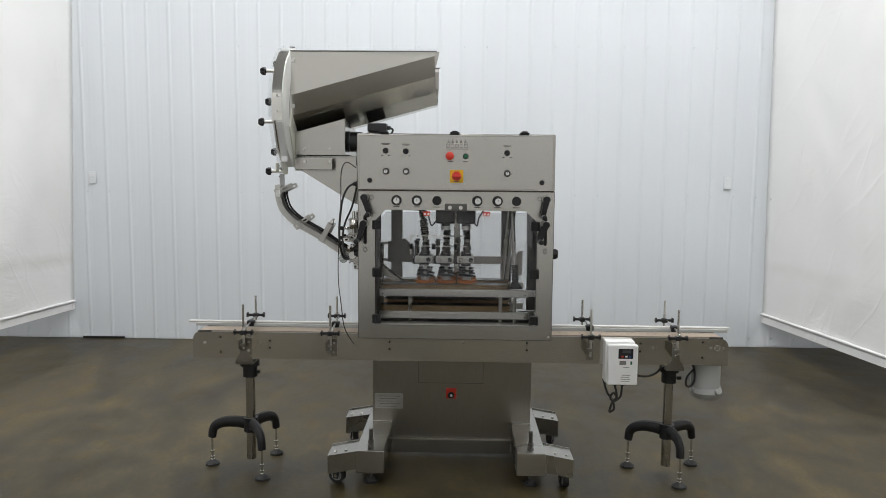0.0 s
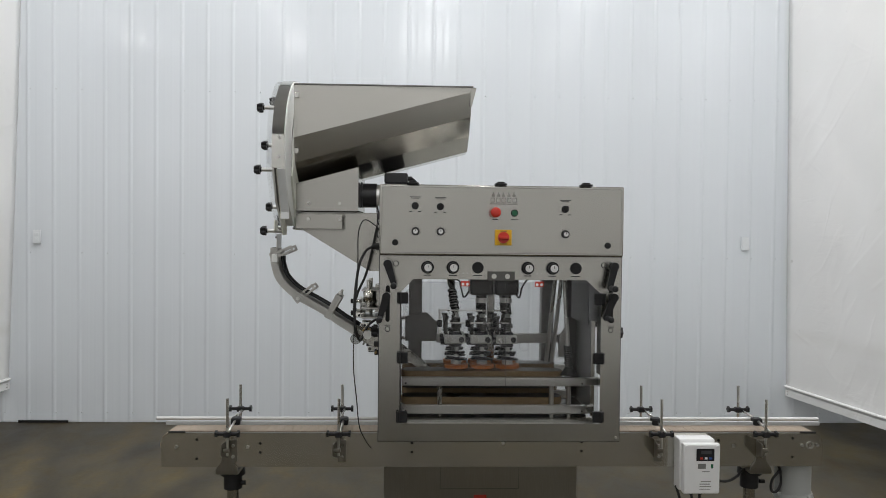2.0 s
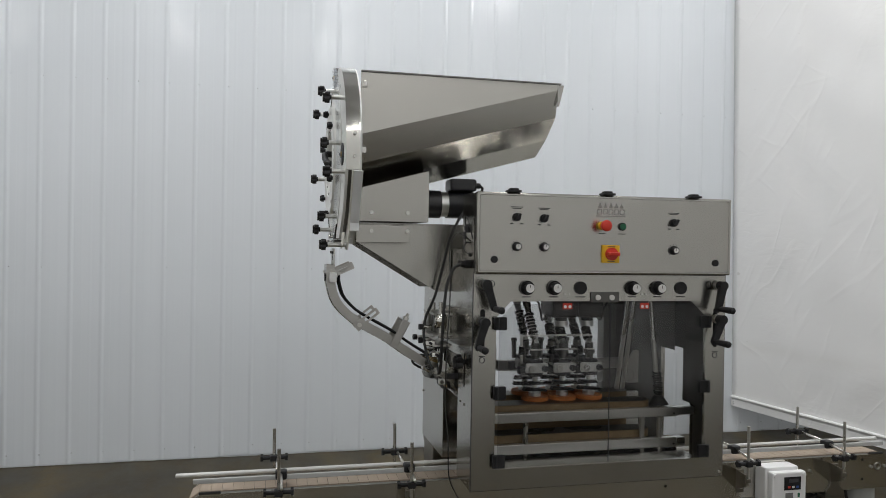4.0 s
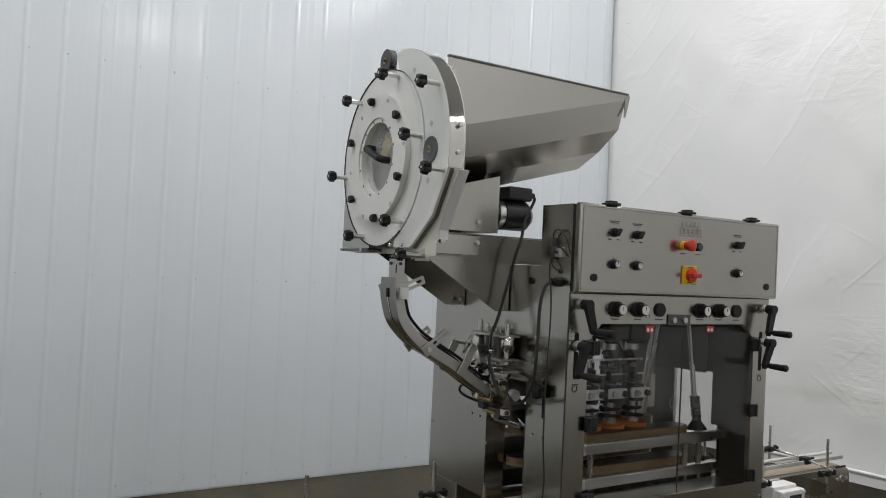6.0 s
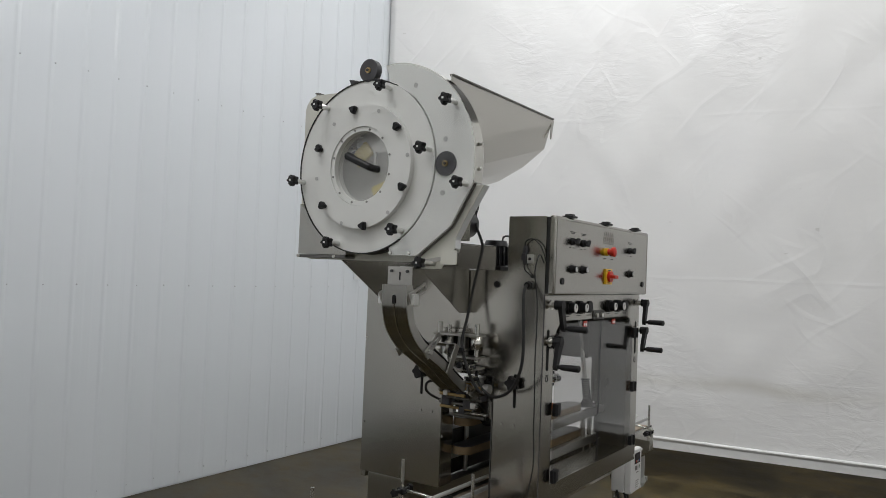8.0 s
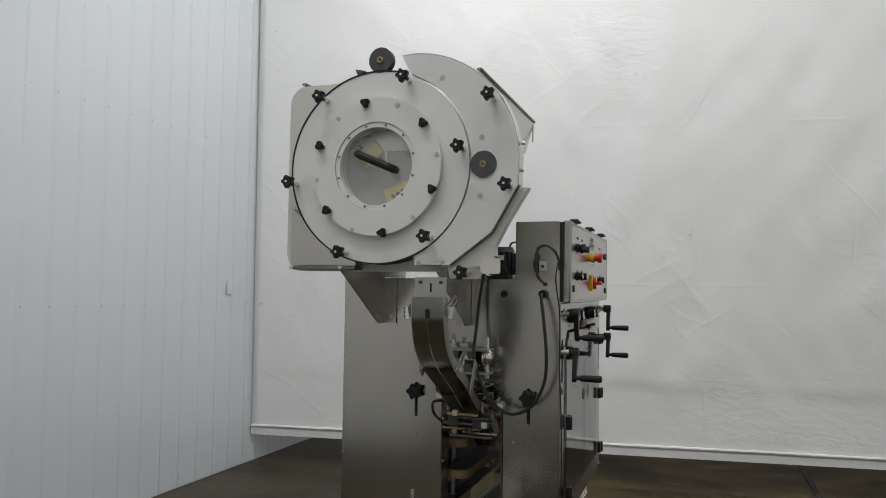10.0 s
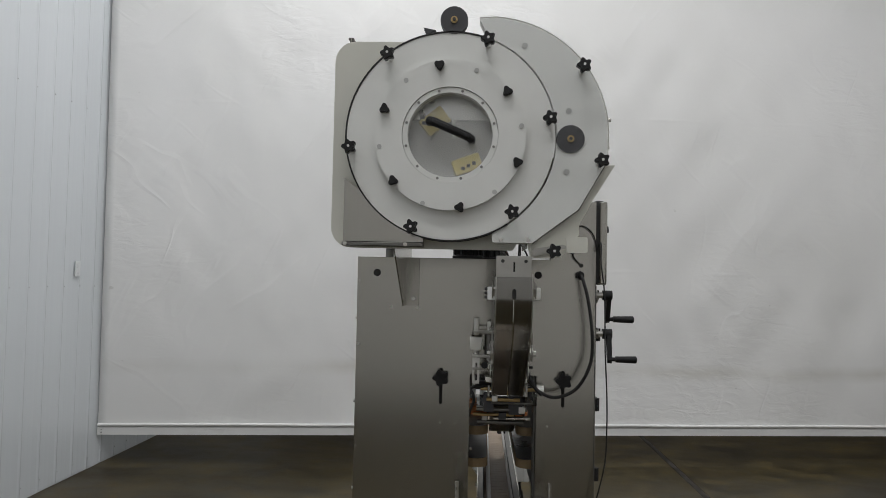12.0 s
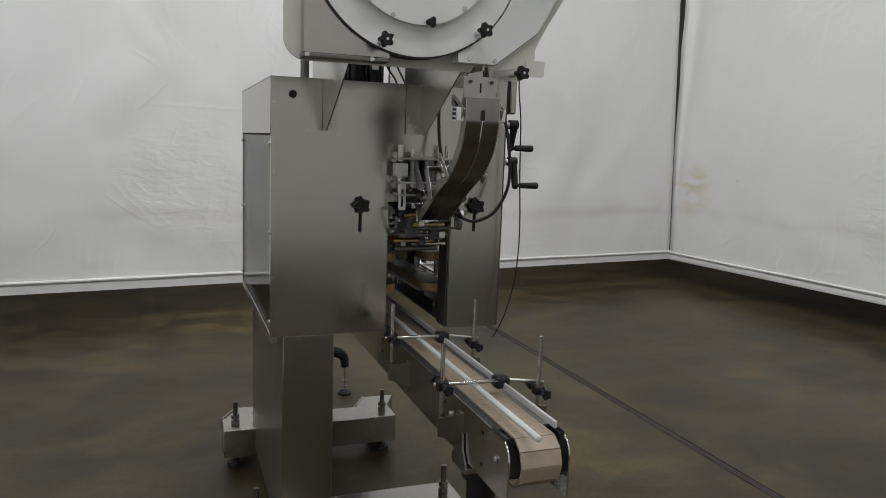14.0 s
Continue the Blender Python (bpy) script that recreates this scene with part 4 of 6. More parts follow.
def floor_beam(x0, x1, side):
    b = bm()
    add_box(b, x0, x1, -0.345, 0.455, 0.068, 0.196, 0.004)
    beam = part("floor_beam", b, BEAM_STEEL, machine, "steel box beam on the floor")
    xc = (x0 + x1) / 2
    for y in (-0.295, 0.40):
        b = bm()
        add_cyl(b, (xc, y, 0.028), (xc, y, 0.302), 0.0105, 12)
        for z0, z1 in ((0.197, 0.213), (0.222, 0.238), (0.052, 0.066)):
            add_cyl(b, (xc, y, z0), (xc, y, z1), 0.019, 6)
        part("levelling_screw", b, POST_DARK, beam, "threaded levelling screw with nuts")
        b = bm()
        add_cyl(b, (xc, y, 0.0), (xc, y, 0.016), 0.038, 20)
        add_cyl(b, (xc, y, 0.016), (xc, y, 0.034), 0.028, 20, 0.014)
        part("levelling_foot", b, RUBBER, beam, "black levelling foot")
    xo = x0 if side < 0 else x1
    for y in (-0.262, 0.368):
        b = bm()
        w = side * 0.142
        # an open bracket: a slanting top plate, a front cheek, an outer end and a raised rear edge
        top = [(xo, y - 0.080), (xo + w, y - 0.150), (xo + w, y + 0.004), (xo, y + 0.084)]
        add_prism(b, top, "z", 0.184, 0.190)
        for (xa, ya), (xb, yb), z0, z1 in ((top[0], top[1], 0.088, 0.184), (top[1], top[2], 0.118, 0.184), (top[2], top[3], 0.150, 0.197)):
            sgn = 0.005 * side
            add_prism(b, [(xa, ya), (xb, yb), (xb, yb + 0.006), (xa, ya + 0.006)] if abs(xa - xb) > 0.01 else [(xa, ya), (xb, yb), (xb - sgn, yb), (xa - sgn, ya)], "z", z0, z1)
        br = part("castor_bracket", b, BEAM_STEEL, beam, "welded steel castor bracket", 10)
        for dx, dy in ((0.055, -0.065), (0.112, -0.085)):
            cylpart("bracket_screw", (xo + side * dx, y + dy, 0.190), (xo + side * dx, y + dy, 0.196), 0.008, ZINC, br, seg=8)
        y -= 0.05
        cx = xo + side * 0.105
        swivel = {(-1, True): 72, (1, True): 12, (-1, False): 24, (1, False): -16}[(side, y < 0)]
        m = Matrix.Translation((cx, y, 0)) @ Matrix.Rotation(radians(swivel), 4, "Z")
        b = bm()
        add_box(b, -0.026, 0.026, -0.028, 0.028, 0.098, 0.118, 0.004, m)
        add_cyl(b, (0, 0, 0.090), (0, 0, 0.100), 0.024, 18, m=m)
        for dx in (-0.022, 0.022):
            add_prism(b, [(-0.014, 0.030), (0.014, 0.030), (0.024, 0.098), (-0.024, 0.098)], "x", dx - 0.002, dx + 0.002, m)
        part("castor_fork", b, BLACKPAINT, beam, "black castor fork")
        b = bm()
        add_ring(b, (0, 0.0465), "x", 0.0460, 0.031, -0.016, 0.016, 32)
        moved(b.verts, m)
        part("castor_wheel", b, RUBBER, beam, "black castor tyre")
        b = bm()
        add_ring(b, (0, 0.0465), "x", 0.0308, 0.010, -0.011, 0.011, 28)
        moved(b.verts, m)
        part("castor_rim", b, MOTOR_GREY, beam, "grey castor rim")
        b = bm()
        add_cyl(b, (-0.027, 0, 0.0465), (0.027, 0, 0.0465), 0.0095, 12, m=m)
        part("castor_hub", b, ZINC, beam)
    return beam


floor_beam(-0.537, -0.380, -1)
floor_beam(0.345, 0.502, 1)
# cross beam takes the same darkened steel
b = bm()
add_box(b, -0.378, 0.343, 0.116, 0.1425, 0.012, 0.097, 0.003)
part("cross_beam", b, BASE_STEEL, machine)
# thin bright strip draws the edge line where beam top meets pedestal
for x0, x1 in ((-0.498, -0.382), (0.347, 0.460)):
    boxpart("edge_line", (x0, x1, 0.138, 0.1435, 0.1965, 0.2015), ZINC, machine, "bright edge line between beam and pedestal", 0.002)

# ---- inside the guard: posts, spindles, belts, rails ----
for x0, x1 in ((-0.384, -0.320), (0.264, 0.324)):
    boxpart("lift_post", (x0, x1, 0.085, 0.15, 0.852, 1.69), POST_DARK, machine, bev=0.004)
b = bm()
add_prism(b, [(-0.40, 1.31), (-0.30, 1.33), (-0.245, 1.28), (-0.245, 1.19), (-0.40, 1.19)], "y", 0.06, 0.072)
part("carriage_plate", b, POST_DARK, machine)
boxpart("carriage_bar", (-0.25, 0.36, 0.02, 0.05, 1.188, 1.232), POST_STEEL, machine, bev=0.003)
b = bm()
add_prism(b, [(0.33, 1.22), (0.36, 1.27), (0.382, 1.27), (0.382, 1.13), (0.33, 1.13)], "y", -0.02, -0.008)
part("carriage_plate", b, POST_STEEL, machine)
boxpart("spine_bar", (-0.012, 0.022, -0.02, 0.02, 1.06, 1.60), STEEL_Z, machine, bev=0.003)
for p, q in (((0.324, -0.300, 1.06), (0.302, -0.243, 1.60)), ((0.288, -0.04, 1.06), (0.335, -0.09, 1.60)), ((0.262, -0.04, 1.06), (0.305, -0.09, 1.60))):
    cylpart("lift_screw", p, q, 0.0095, ZINC, machine, "steel lift rod")
b = bm()
for k in range(10):
    add_cyl(b, (0.322 - 0.0004 * k, -0.294 + 0.001 * k, 1.135 + k * 0.009), (0.322 - 0.0004 * k, -0.294 + 0.001 * k, 1.141 + k * 0.009), 0.020 if k % 2 else 0.017, 16)
add_cyl(b, (0.323, -0.297, 1.096), (0.322, -0.294, 1.132), 0.040, 20, 0.016)
part("screw_bellows", b, RUBBER, machine, "black bellows")
for z in (1.298, 1.20):
    cylpart("tie_rod", (-0.49, 0.10, z), (-0.35, 0.10, z), 0.008, ZINC, machine)


def spindle(x, y, tilt, tall):
    cylpart("spindle_disc", (x, y, 1.1130), (x, y, 1.128), 0.054, ORANGE, machine, "orange rubber tightening disc", 28)
    b = bm()
    add_cyl(b, (x, y, 1.128), (x, y, 1.142), 0.024, 20)
    add_cyl(b, (x, y, 1.125), (x, y, 1.30), 0.0105, 14)
    s = part("spindle_shaft", b, ALU, machine)
    b = bm()
    add_prism(b, [(x - 0.050, 1.150), (x + 0.045, 1.144), (x + 0.050, 1.151), (x + 0.02, 1.158), (x - 0.042, 1.164)], "y", y - 0.012, y + 0.012)
    add_prism(b, [(x - 0.045, 1.172), (x + 0.032, 1.172), (x + 0.040, 1.182), (x - 0.038, 1.188)], "y", y - 0.012, y + 0.012)
    part("guard_vane", b, BLACKPAINT, s, "black guard vane")
    b = bm()
    add_box(b, x - 0.056, x + 0.038, y - 0.050, y - 0.036, 1.224, 1.263, 0.010)
    part("clamp_plate", b, UHMW, s, "pale plastic clamp plate")
    for dx in (-0.034, 0.020):
        cylpart("clamp_bolt", (x + dx, y - 0.050, 1.243), (x + dx, y - 0.062, 1.243), 0.012, GREYDISC if dx > 0 else ZINC, s)
    b = bm()
    add_box(b, x - 0.032, x + 0.022, y - 0.035, y + 0.03, 1.208, 1.272, 0.004)
    add_box(b, x - 0.070, x - 0.030, y - 0.020, y + 0.015, 1.215, 1.245, 0.003)
    part("bearing_block", b, GREYDISC, s, "dark bearing block")
    b = bm()
    add_cyl(b, (x, y, 1.275), (x, y, 1.335), 0.0165, 20)
    add_cyl(b, (x, y, 1.292), (x, y, 1.308), 0.023, 20)
    add_cyl(b, (x - 0.048, y, 1.26), (x - 0.048, y, 1.330), 0.009, 14)
    add_cyl(b, (x - 0.048, y, 1.330), (x - 0.048, y, 1.342), 0.013, 14)
    part("bearing_housing", b, DULL, s, "turned bearing housing")
    b = bm()
    p0, p1 = Vector((x, y, 1.335)), Vector((x + tilt, y + 0.05, tall))
    d = p1 - p0
    for k in range(8):
        a = p0 + d * (0.16 + 0.075 * k)
        add_cyl(b, a, a + d * 0.05, 0.0195 if k % 2 else 0.0155, 16)
    part("shaft_bellows", b, RUBBER, s, "black rubber bellows")
    b = bm()
    add_cyl(b, p0, p1, 0.012, 14)
    add_cyl(b, p0 + d * 0.9, p1 + d * 0.35, 0.016, 14)
    part("drive_shaft", b, ZINC, s)


for x, tilt, tall in ((-0.168, -0.022, 1.49), (-0.052, 0.002, 1.41), (0.062, -0.003, 1.41)):
    spindle(x, -0.205, tilt, tall)
    spindle(x, -0.085, tilt, tall)
for x in (-0.057, 0.055):
    b = bm()
    add_box(b, x - 0.054, x + 0.051, -0.245, -0.10, 1.438, 1.534, 0.010)
    add_cyl(b, (x, -0.195, 1.405), (x, -0.195, 1.437), 0.024, 20)
    mo = part("spindle_motor", b, BLACKPAINT, machine, "black spindle motor")
    cylpart("motor_flange", (x, -0.195, 1.402), (x, -0.195, 1.424), 0.026, ALU, mo, seg=24)
b = bm()
add_tube(b, smooth_line([(-0.11, -0.17, 1.45), (-0.135, -0.19, 1.425), (-0.15, -0.2, 1.47), (-0.17, -0.2, 1.505), (-0.30, -0.25, 1.515)]), 0.004, 6)
add_tube(b, smooth_line([(0.094, -0.17, 1.45), (0.115, -0.19, 1.425), (0.125, -0.2, 1.47), (0.15, -0.2, 1.51)]), 0.004, 6)
part("motor_lead", b, RUBBER, machine, "thin black motor leads")
b = bm()
add_box(b, -0.252, 0.05, -0.260, -0.256, 1.369, 1.376, 0.001)
add_box(b, -0.250, -0.240, -0.262, -0.256, 1.27, 1.378, 0.002)
add_box(b, -0.205, 0.06, -0.258, -0.254, 1.314, 1.320, 0.001)
part("adjusting_bar", b, ZINC, machine, "thin bright adjusting bars")
for x in (-0.245, -0.120, 0.0):
    cylpart("thumb_screw", (x, -0.258, 1.30), (x, -0.258, 1.33), 0.011, BLACK, machine, "small black thumb screw", 12)


def stadium(x0, x1, y0, y1, n=10):
    r = (y1 - y0) / 2
    return circle((x1 - r, (y0 + y1) / 2), r, n, -90, 90) + circle((x0 + r, (y0 + y1) / 2), r, n, 90, 270)


for z in (0.981, 1.095):
    for y0, y1 in ((-0.292, -0.205), (-0.105, -0.018)):
        b = bm()
        add_frame(b, stadium(-0.412, 0.300, y0, y1), stadium(-0.406, 0.294, y0 + 0.006, y1 - 0.006), "z", z - 0.015, z + 0.015)
        belt = part("gripper_belt", b, BELT, machine, "tan gripper belt loop")
        b = bm()
        add_prism(b, stadium(-0.409, 0.297, y0 + 0.003, y1 - 0.003), "z", z + 0.0155, z + 0.0172)
        part("belt_plate", b, POST_DARK if z > 1 else BLACKPAINT, belt, "flat plate over the belt")
        for x in (-0.366, 0.254):
            cylpart("belt_pulley", (x, (y0 + y1) / 2, z - 0.017), (x, (y0 + y1) / 2, z + 0.012), 0.034, GREYDISC, belt, "dark grey pulley", 20)
for z0, z1 in ((1.051, 1.089), (0.930, 0.969)):
    b = bm()
    add_box(b, -0.408, 0.392, -0.325, -0.300, z0, z1, 0.004)
    r = part("belt_rail", b, ALU, machine, "bright aluminium belt rail")
    for x in (-0.390, 0.375):
        cylpart("rail_screw", (x, -0.325, (z0 + z1) / 2 - 0.006), (x, -0.328, (z0 + z1) / 2 - 0.006), 0.004, INK, r, seg=8)
    boxpart("rail_end", (0.392, 0.47 if z0 > 1 else 0.43, -0.32, -0.28, z0 + 0.004, z1 - 0.004), ALU, r)
    boxpart("belt_rail", (-0.408, 0.392, -0.008, 0.014, z0, z1), ALU, machine, "bright aluminium belt rail", 0.004)
for x in (-0.243, 0.243, 0.319):
    for y in (-0.312, 0.004):
        cylpart("rail_post", (x, y, 0.86), (x, y, 1.05), 0.0105, ZINC, machine)
for y0, y1 in ((-0.44, -0.272), (-0.030, 0.33)):
    boxpart("belt_floor", (-0.41, 0.41, y0, y1, 0.852, 0.858), DECK, machine, bev=0)

boxpart("rear_guide", (-0.405, 0.255, 0.0155, 0.0185, 0.862, 1.052), DECK, machine, "dark plate behind the belts", 0)
boxpart("sill_ledge", (-0.412, 0.412, -0.4395, -0.335, 0.914, 0.919), STEEL_X, machine, "narrow steel ledge inside the doors", 0.001)
boxpart("lower_skirt", (-0.405, 0.395, -0.318, -0.300, 0.893, 0.926), BLACKPAINT, machine, "black strip under the belt rail", 0.002)
b = bm()
mm = Matrix.Translation((-0.36, -0.155, 1.142)) @ Matrix.Rotation(radians(38), 4, "Y")
for y in (-0.045, 0.041):
    add_box(b, -0.095, 0.095, y, y + 0.004, -0.016, 0.016, 0.001, mm)
add_box(b, -0.095, 0.095, -0.041, 0.041, -0.016, -0.012, 0, mm)
part("cap_slide", b, STEEL_X, machine, "sloping steel cap slide")

# drive motors that stand on the top cover behind the control enclosure
for mx, my, top in ((0.075, -0.105, 1.848), (-0.085, -0.015, 1.835)):
    b = bm()
    add_box(b, mx - 0.062, mx + 0.062, my - 0.060, my + 0.060, 1.7030, 1.724, 0.004)
    add_cyl(b, (mx, my, 1.722), (mx, my, top - 0.022), 0.050, 28)
    add_cyl(b, (mx, my, top - 0.022), (mx, my, top), 0.056, 28, 0.046)
    mo = part("drive_motor", b, BLACKPAINT, machine, "black finned drive motor on the top cover")
    for k in range(16):
        a = radians(22.5 * k)
        b = bm()
        add_box(b, 0.049, 0.059, -0.0018, 0.0018, 1.728, top - 0.026, 0, Matrix.Translation((mx, my, 0)) @ Matrix.Rotation(a, 4, "Z"))
        part("cooling_fin", b, BLACKPAINT, mo)
    boxpart("motor_label", (mx - 0.0615, mx - 0.0595, my - 0.022, my + 0.018, 1.79, 1.812), PAPER, mo, "small white label", 0)
    b = bm()
    add_tube(b, smooth_line([(mx, my - 0.03, top - 0.004), (mx - 0.01, my - 0.045, top + 0.018), (mx - 0.02, my - 0.085, top + 0.012), (mx - 0.02, my - 0.12, top - 0.05), (mx - 0.01, my - 0.15, 1.75), (mx, my - 0.17, 1.706)], 6), 0.0042, 6)
    part("motor_lead", b, RUBBER, mo, "thin black leads")

# ---- cap feed at the machine's flank ----
b = bm()
add_box(b, -0.535, -0.500, -0.145, -0.05, 1.35, 1.475, 0.002)
feed = part("feed_mount", b, STEEL_Z, machine, "steel mounting plate of the cap feed")
for y, z0, z1, r in ((-0.057, 1.33, 1.50, 0.009), (-0.100, 1.36, 1.49, 0.007), (-0.222, 1.36, 1.50, 0.009)):
    cylpart("guide_pin", (-0.56, y, z0), (-0.56, y, z1), r, ZINC, feed)
for y, z, r in ((-0.057, 1.42, 0.018), (-0.222, 1.43, 0.024)):
    cylpart("slide_bush", (-0.56, y, z - 0.026), (-0.56, y, z + 0.026), r, CONV_STEEL, feed, "bright flat-sided slide bush", seg=8)
for z in (1.455, 1.375, 1.335):
    boxpart("cross_plate", (-0.59, -0.515, -0.235, -0.045, z - 0.004, z + 0.004), POST_STEEL, feed)
boxpart("slide_block", (-0.582, -0.540, -0.078, -0.036, 1.393, 1.440), ALU, feed, "pale machined slide block", 0.004)
b = bm()
add_frame(b, rounded(-0.070, -0.046, 1.285, 1.372, 0.004), slot_outline((-0.058, 1.325), 0.009, 0.06, 12), "x", -0.588, -0.583)
part("slotted_strap", b, ALU, feed, "slotted aluminium strap")
for y, r in ((-0.104, 0.019), (-0.158, 0.022)):
    b = bm()
    add_cyl(b, (-0.553, y, 1.379), (-0.553, y, 1.451), r, 20)
    add_cyl(b, (-0.553, y, 1.395), (-0.553, y, 1.405), r + 0.004, 20)
    part("air_cylinder", b, POST_DARK, feed, "dark steel air cylinder")
b = bm()
add_prism(b, [(-0.128, 1.362), (-0.108, 1.420), (-0.100, 1.420), (-0.100, 1.340), (-0.120, 1.322)], "x", -0.606, -0.603)
add_box(b, -0.606, -0.560, -0.104, -0.100, 1.345, 1.415, 0.001)
part("angled_bracket", b, ALU, feed, "bright angled bracket")
for y, z in ((-0.200, 1.405), (-0.196, 1.352), (-0.086, 1.352)):
    cylpart("lock_screw", (-0.59, y, z), (-0.625, y, z), 0.007, ZINC, feed, "small bright lock screw", 8)
    cylpart("lock_knob", (-0.624, y, z), (-0.640, y, z), 0.011, BLACK, feed, "small black lock knob", 10)
for x, y, z in ((-0.60, -0.110, 1.345), (-0.60, -0.215, 1.345), (-0.575, -0.215, 1.30), (-0.575, -0.105, 1.30)):
    b = bm()
    add_box(b, x - 0.02, x + 0.02, y - 0.016, y + 0.016, z - 0.010, z + 0.010, 0.003)
    cl = part("rail_clamp", b, SHINY, feed, "bright rail clamp")
    cylpart("clamp_screw", (x, y - 0.03, z), (x, y + 0.03, z), 0.005, BLACK, cl, seg=10)
cylpart("adjusting_rod", (-0.56, -0.275, 1.265), (-0.56, -0.075, 1.265), 0.006, BRASS, feed, "brass-coloured adjusting rod")
cylpart("knurled_nut", (-0.56, -0.262, 1.265), (-0.56, -0.285, 1.265), 0.019, ALU, feed, "knurled nut", 20)
for y in (-0.13, -0.17, -0.20):
    cylpart("brass_bush", (-0.575, y - 0.008, 1.268), (-0.575, y + 0.008, 1.268), 0.015, BRASS, feed, "brass bush", 14)
for y in (-0.228, -0.104):
    b = bm()
    add_prism(b, [(-0.62, 1.285), (-0.50, 1.245), (-0.42, 1.17), (-0.40, 1.13), (-0.44, 1.13), (-0.53, 1.20), (-0.62, 1.25)], "y", y, y + 0.006)
    part("feed_cheek", b, STEEL_X, feed, "bent steel cheek of the cap feed")
b = bm()
add_cyl(b, (-0.612, -0.245, 1.244), (-0.612, -0.258, 1.244), 0.024, 28)
part("inspection_cover", b, CLEARTUBE, feed, "round clear plastic cover")
b = bm()
add_tube(b, smooth_line([(-0.545, -0.10, 1.268), (-0.575, -0.07, 1.275), (-0.606, -0.044, 1.272), (-0.634, -0.052, 1.252), (-0.605, -0.052, 1.226), (-0.50, -0.042, 1.186), (-0.44, -0.037, 1.160), (-0.40, -0.036, 1.142)], 8), 0.0048, 8)
part("air_hose", b, RUBBER, feed, "thin black air hose")
b = bm()
add_box(b, -0.535, -0.48, -0.232, -0.075, 1.206, 1.230, 0.003)
add_box(b, -0.560, -0.535, -0.215, -0.170, 1.180, 1.240, 0.003)
add_box(b, -0.575, -0.530, -0.120, -0.085, 1.190, 1.250, 0.003)
part("feed_body", b, GREYDISC, feed, "dark feed block")
for x, z, y0, y1, r, m_ in ((-0.600, 1.236, -0.205, -0.095, 0.0060, BRASS), (-0.578, 1.222, -0.262, -0.110, 0.0045, POST_DARK), (-0.552, 1.196, -0.232, -0.062, 0.0070, POST_DARK), (-0.528, 1.174, -0.190, -0.050, 0.0055, BRASS), (-0.505, 1.158, -0.246, -0.120, 0.0060, ZINC), (-0.482, 1.140, -0.225, -0.066, 0.0080, POST_DARK)):
    cylpart("feed_rod", (x, y0, z), (x, y1, z), r, m_, feed, "thin feed rod", 12)
for x, y, z, w, m_ in ((-0.590, -0.176, 1.236, 0.013, GREYDISC), (-0.598, -0.122, 1.240, 0.012, ALU), (-0.556, -0.096, 1.205, 0.015, POST_STEEL), (-0.548, -0.214, 1.196, 0.014, ALU), (-0.520, -0.150, 1.170, 0.016, GREYDISC), (-0.502, -0.090, 1.160, 0.012, POST_STEEL)):
    boxpart("rod_clamp", (x - w, x + w, y - w * 0.8, y + w * 0.8, z - w * 0.8, z + w * 0.8), m_, feed, "small rod clamp", 0.003)

# ---- hopper and cap sorter ----
hopper = thing("cap_sorter", (-0.7, 0.0, 1.70), "cap sorter with white disc, clear cover and steel hopper", "machine")
CY, CZ = 0.027, 2.043

# back plate with rounded corners
b = bm()
back = circle((0.318, 2.275), 0.06, 8, 0, 90) + [(-0.06, 2.335), (-0.30, 1.95), (-0.16, 1.718)] + circle((0.318, 1.778), 0.06, 8, 270, 360)
add_prism(b, back, "x", -0.893, -0.885)
part("back_plate", b, CREAM, hopper, "cream painted back plate with rounded corners")
b = bm()
add_prism(b, [(0.332, 1.735), (0.332, 1.92), (0.27, 1.87), (0.20, 1.80), (0.10, 1.745), (0.10, 1.735)], "x", -0.945, -0.895)
part("corner_housing", b, STEEL_Y, hopper, "brushed steel corner housing")
boxpart("bottom_rail", (-0.950, -0.894, 0.10, 0.335, 1.722, 1.733), POST_DARK, hopper)
for y in (0.325, 0.15):
    cylpart("rail_screw", (-0.950, y, 1.728), (-0.955, y, 1.728), 0.006, ZINC, hopper, seg=10)

# disc: broad rim, raised inner ring, window
b = bm()
add_ring(b, (CY, CZ), "x", 0.300, 0.205, -0.952, -0.935, 96)
rim = part("sorting_disc", b, UHMW, hopper, "white plastic sorting disc")
b = bm()
band = circle((CY, CZ), 0.3045, 60, -124, 108)
add_prism(b, band + circle((CY, CZ), 0.3008, 60, 108, -124), "x", -0.955, -0.898)
part("disc_edge", b, RUBBER, hopper, "thin dark edge round the disc")
b = bm()
add_ring(b, (CY, CZ), "x", 0.217, 0.138, -0.972, -0.9525, 80)
add_ring(b, (CY, CZ), "x", 0.2055, 0.139, -0.9524, -0.936, 80)
ringp = part("inner_ring", b, UHMW, hopper, "white plastic inner ring")
b = bm()
add_ring(b, (CY, CZ), "x", 0.137, 0.122, -0.968, -0.925, 64)
part("window_ring", b, UHMW, hopper, "white window ring")
b = bm()
add_prism(b, circle((CY, CZ), 0.1215, 64), "x", -0.948, -0.944)
win = part("round_window", b, HAZEPOLY, hopper, "round clear window")
win.visible_shadow = False
for k in range(12):
    a = radians(15 + 30 * k)
    cylpart("window_screw", (-0.968, CY + 0.1295 * math.cos(a), CZ + 0.1295 * math.sin(a)), (-0.9705, CY + 0.1295 * math.cos(a), CZ + 0.1295 * math.sin(a)), 0.004, GREYINK, hopper, seg=8)
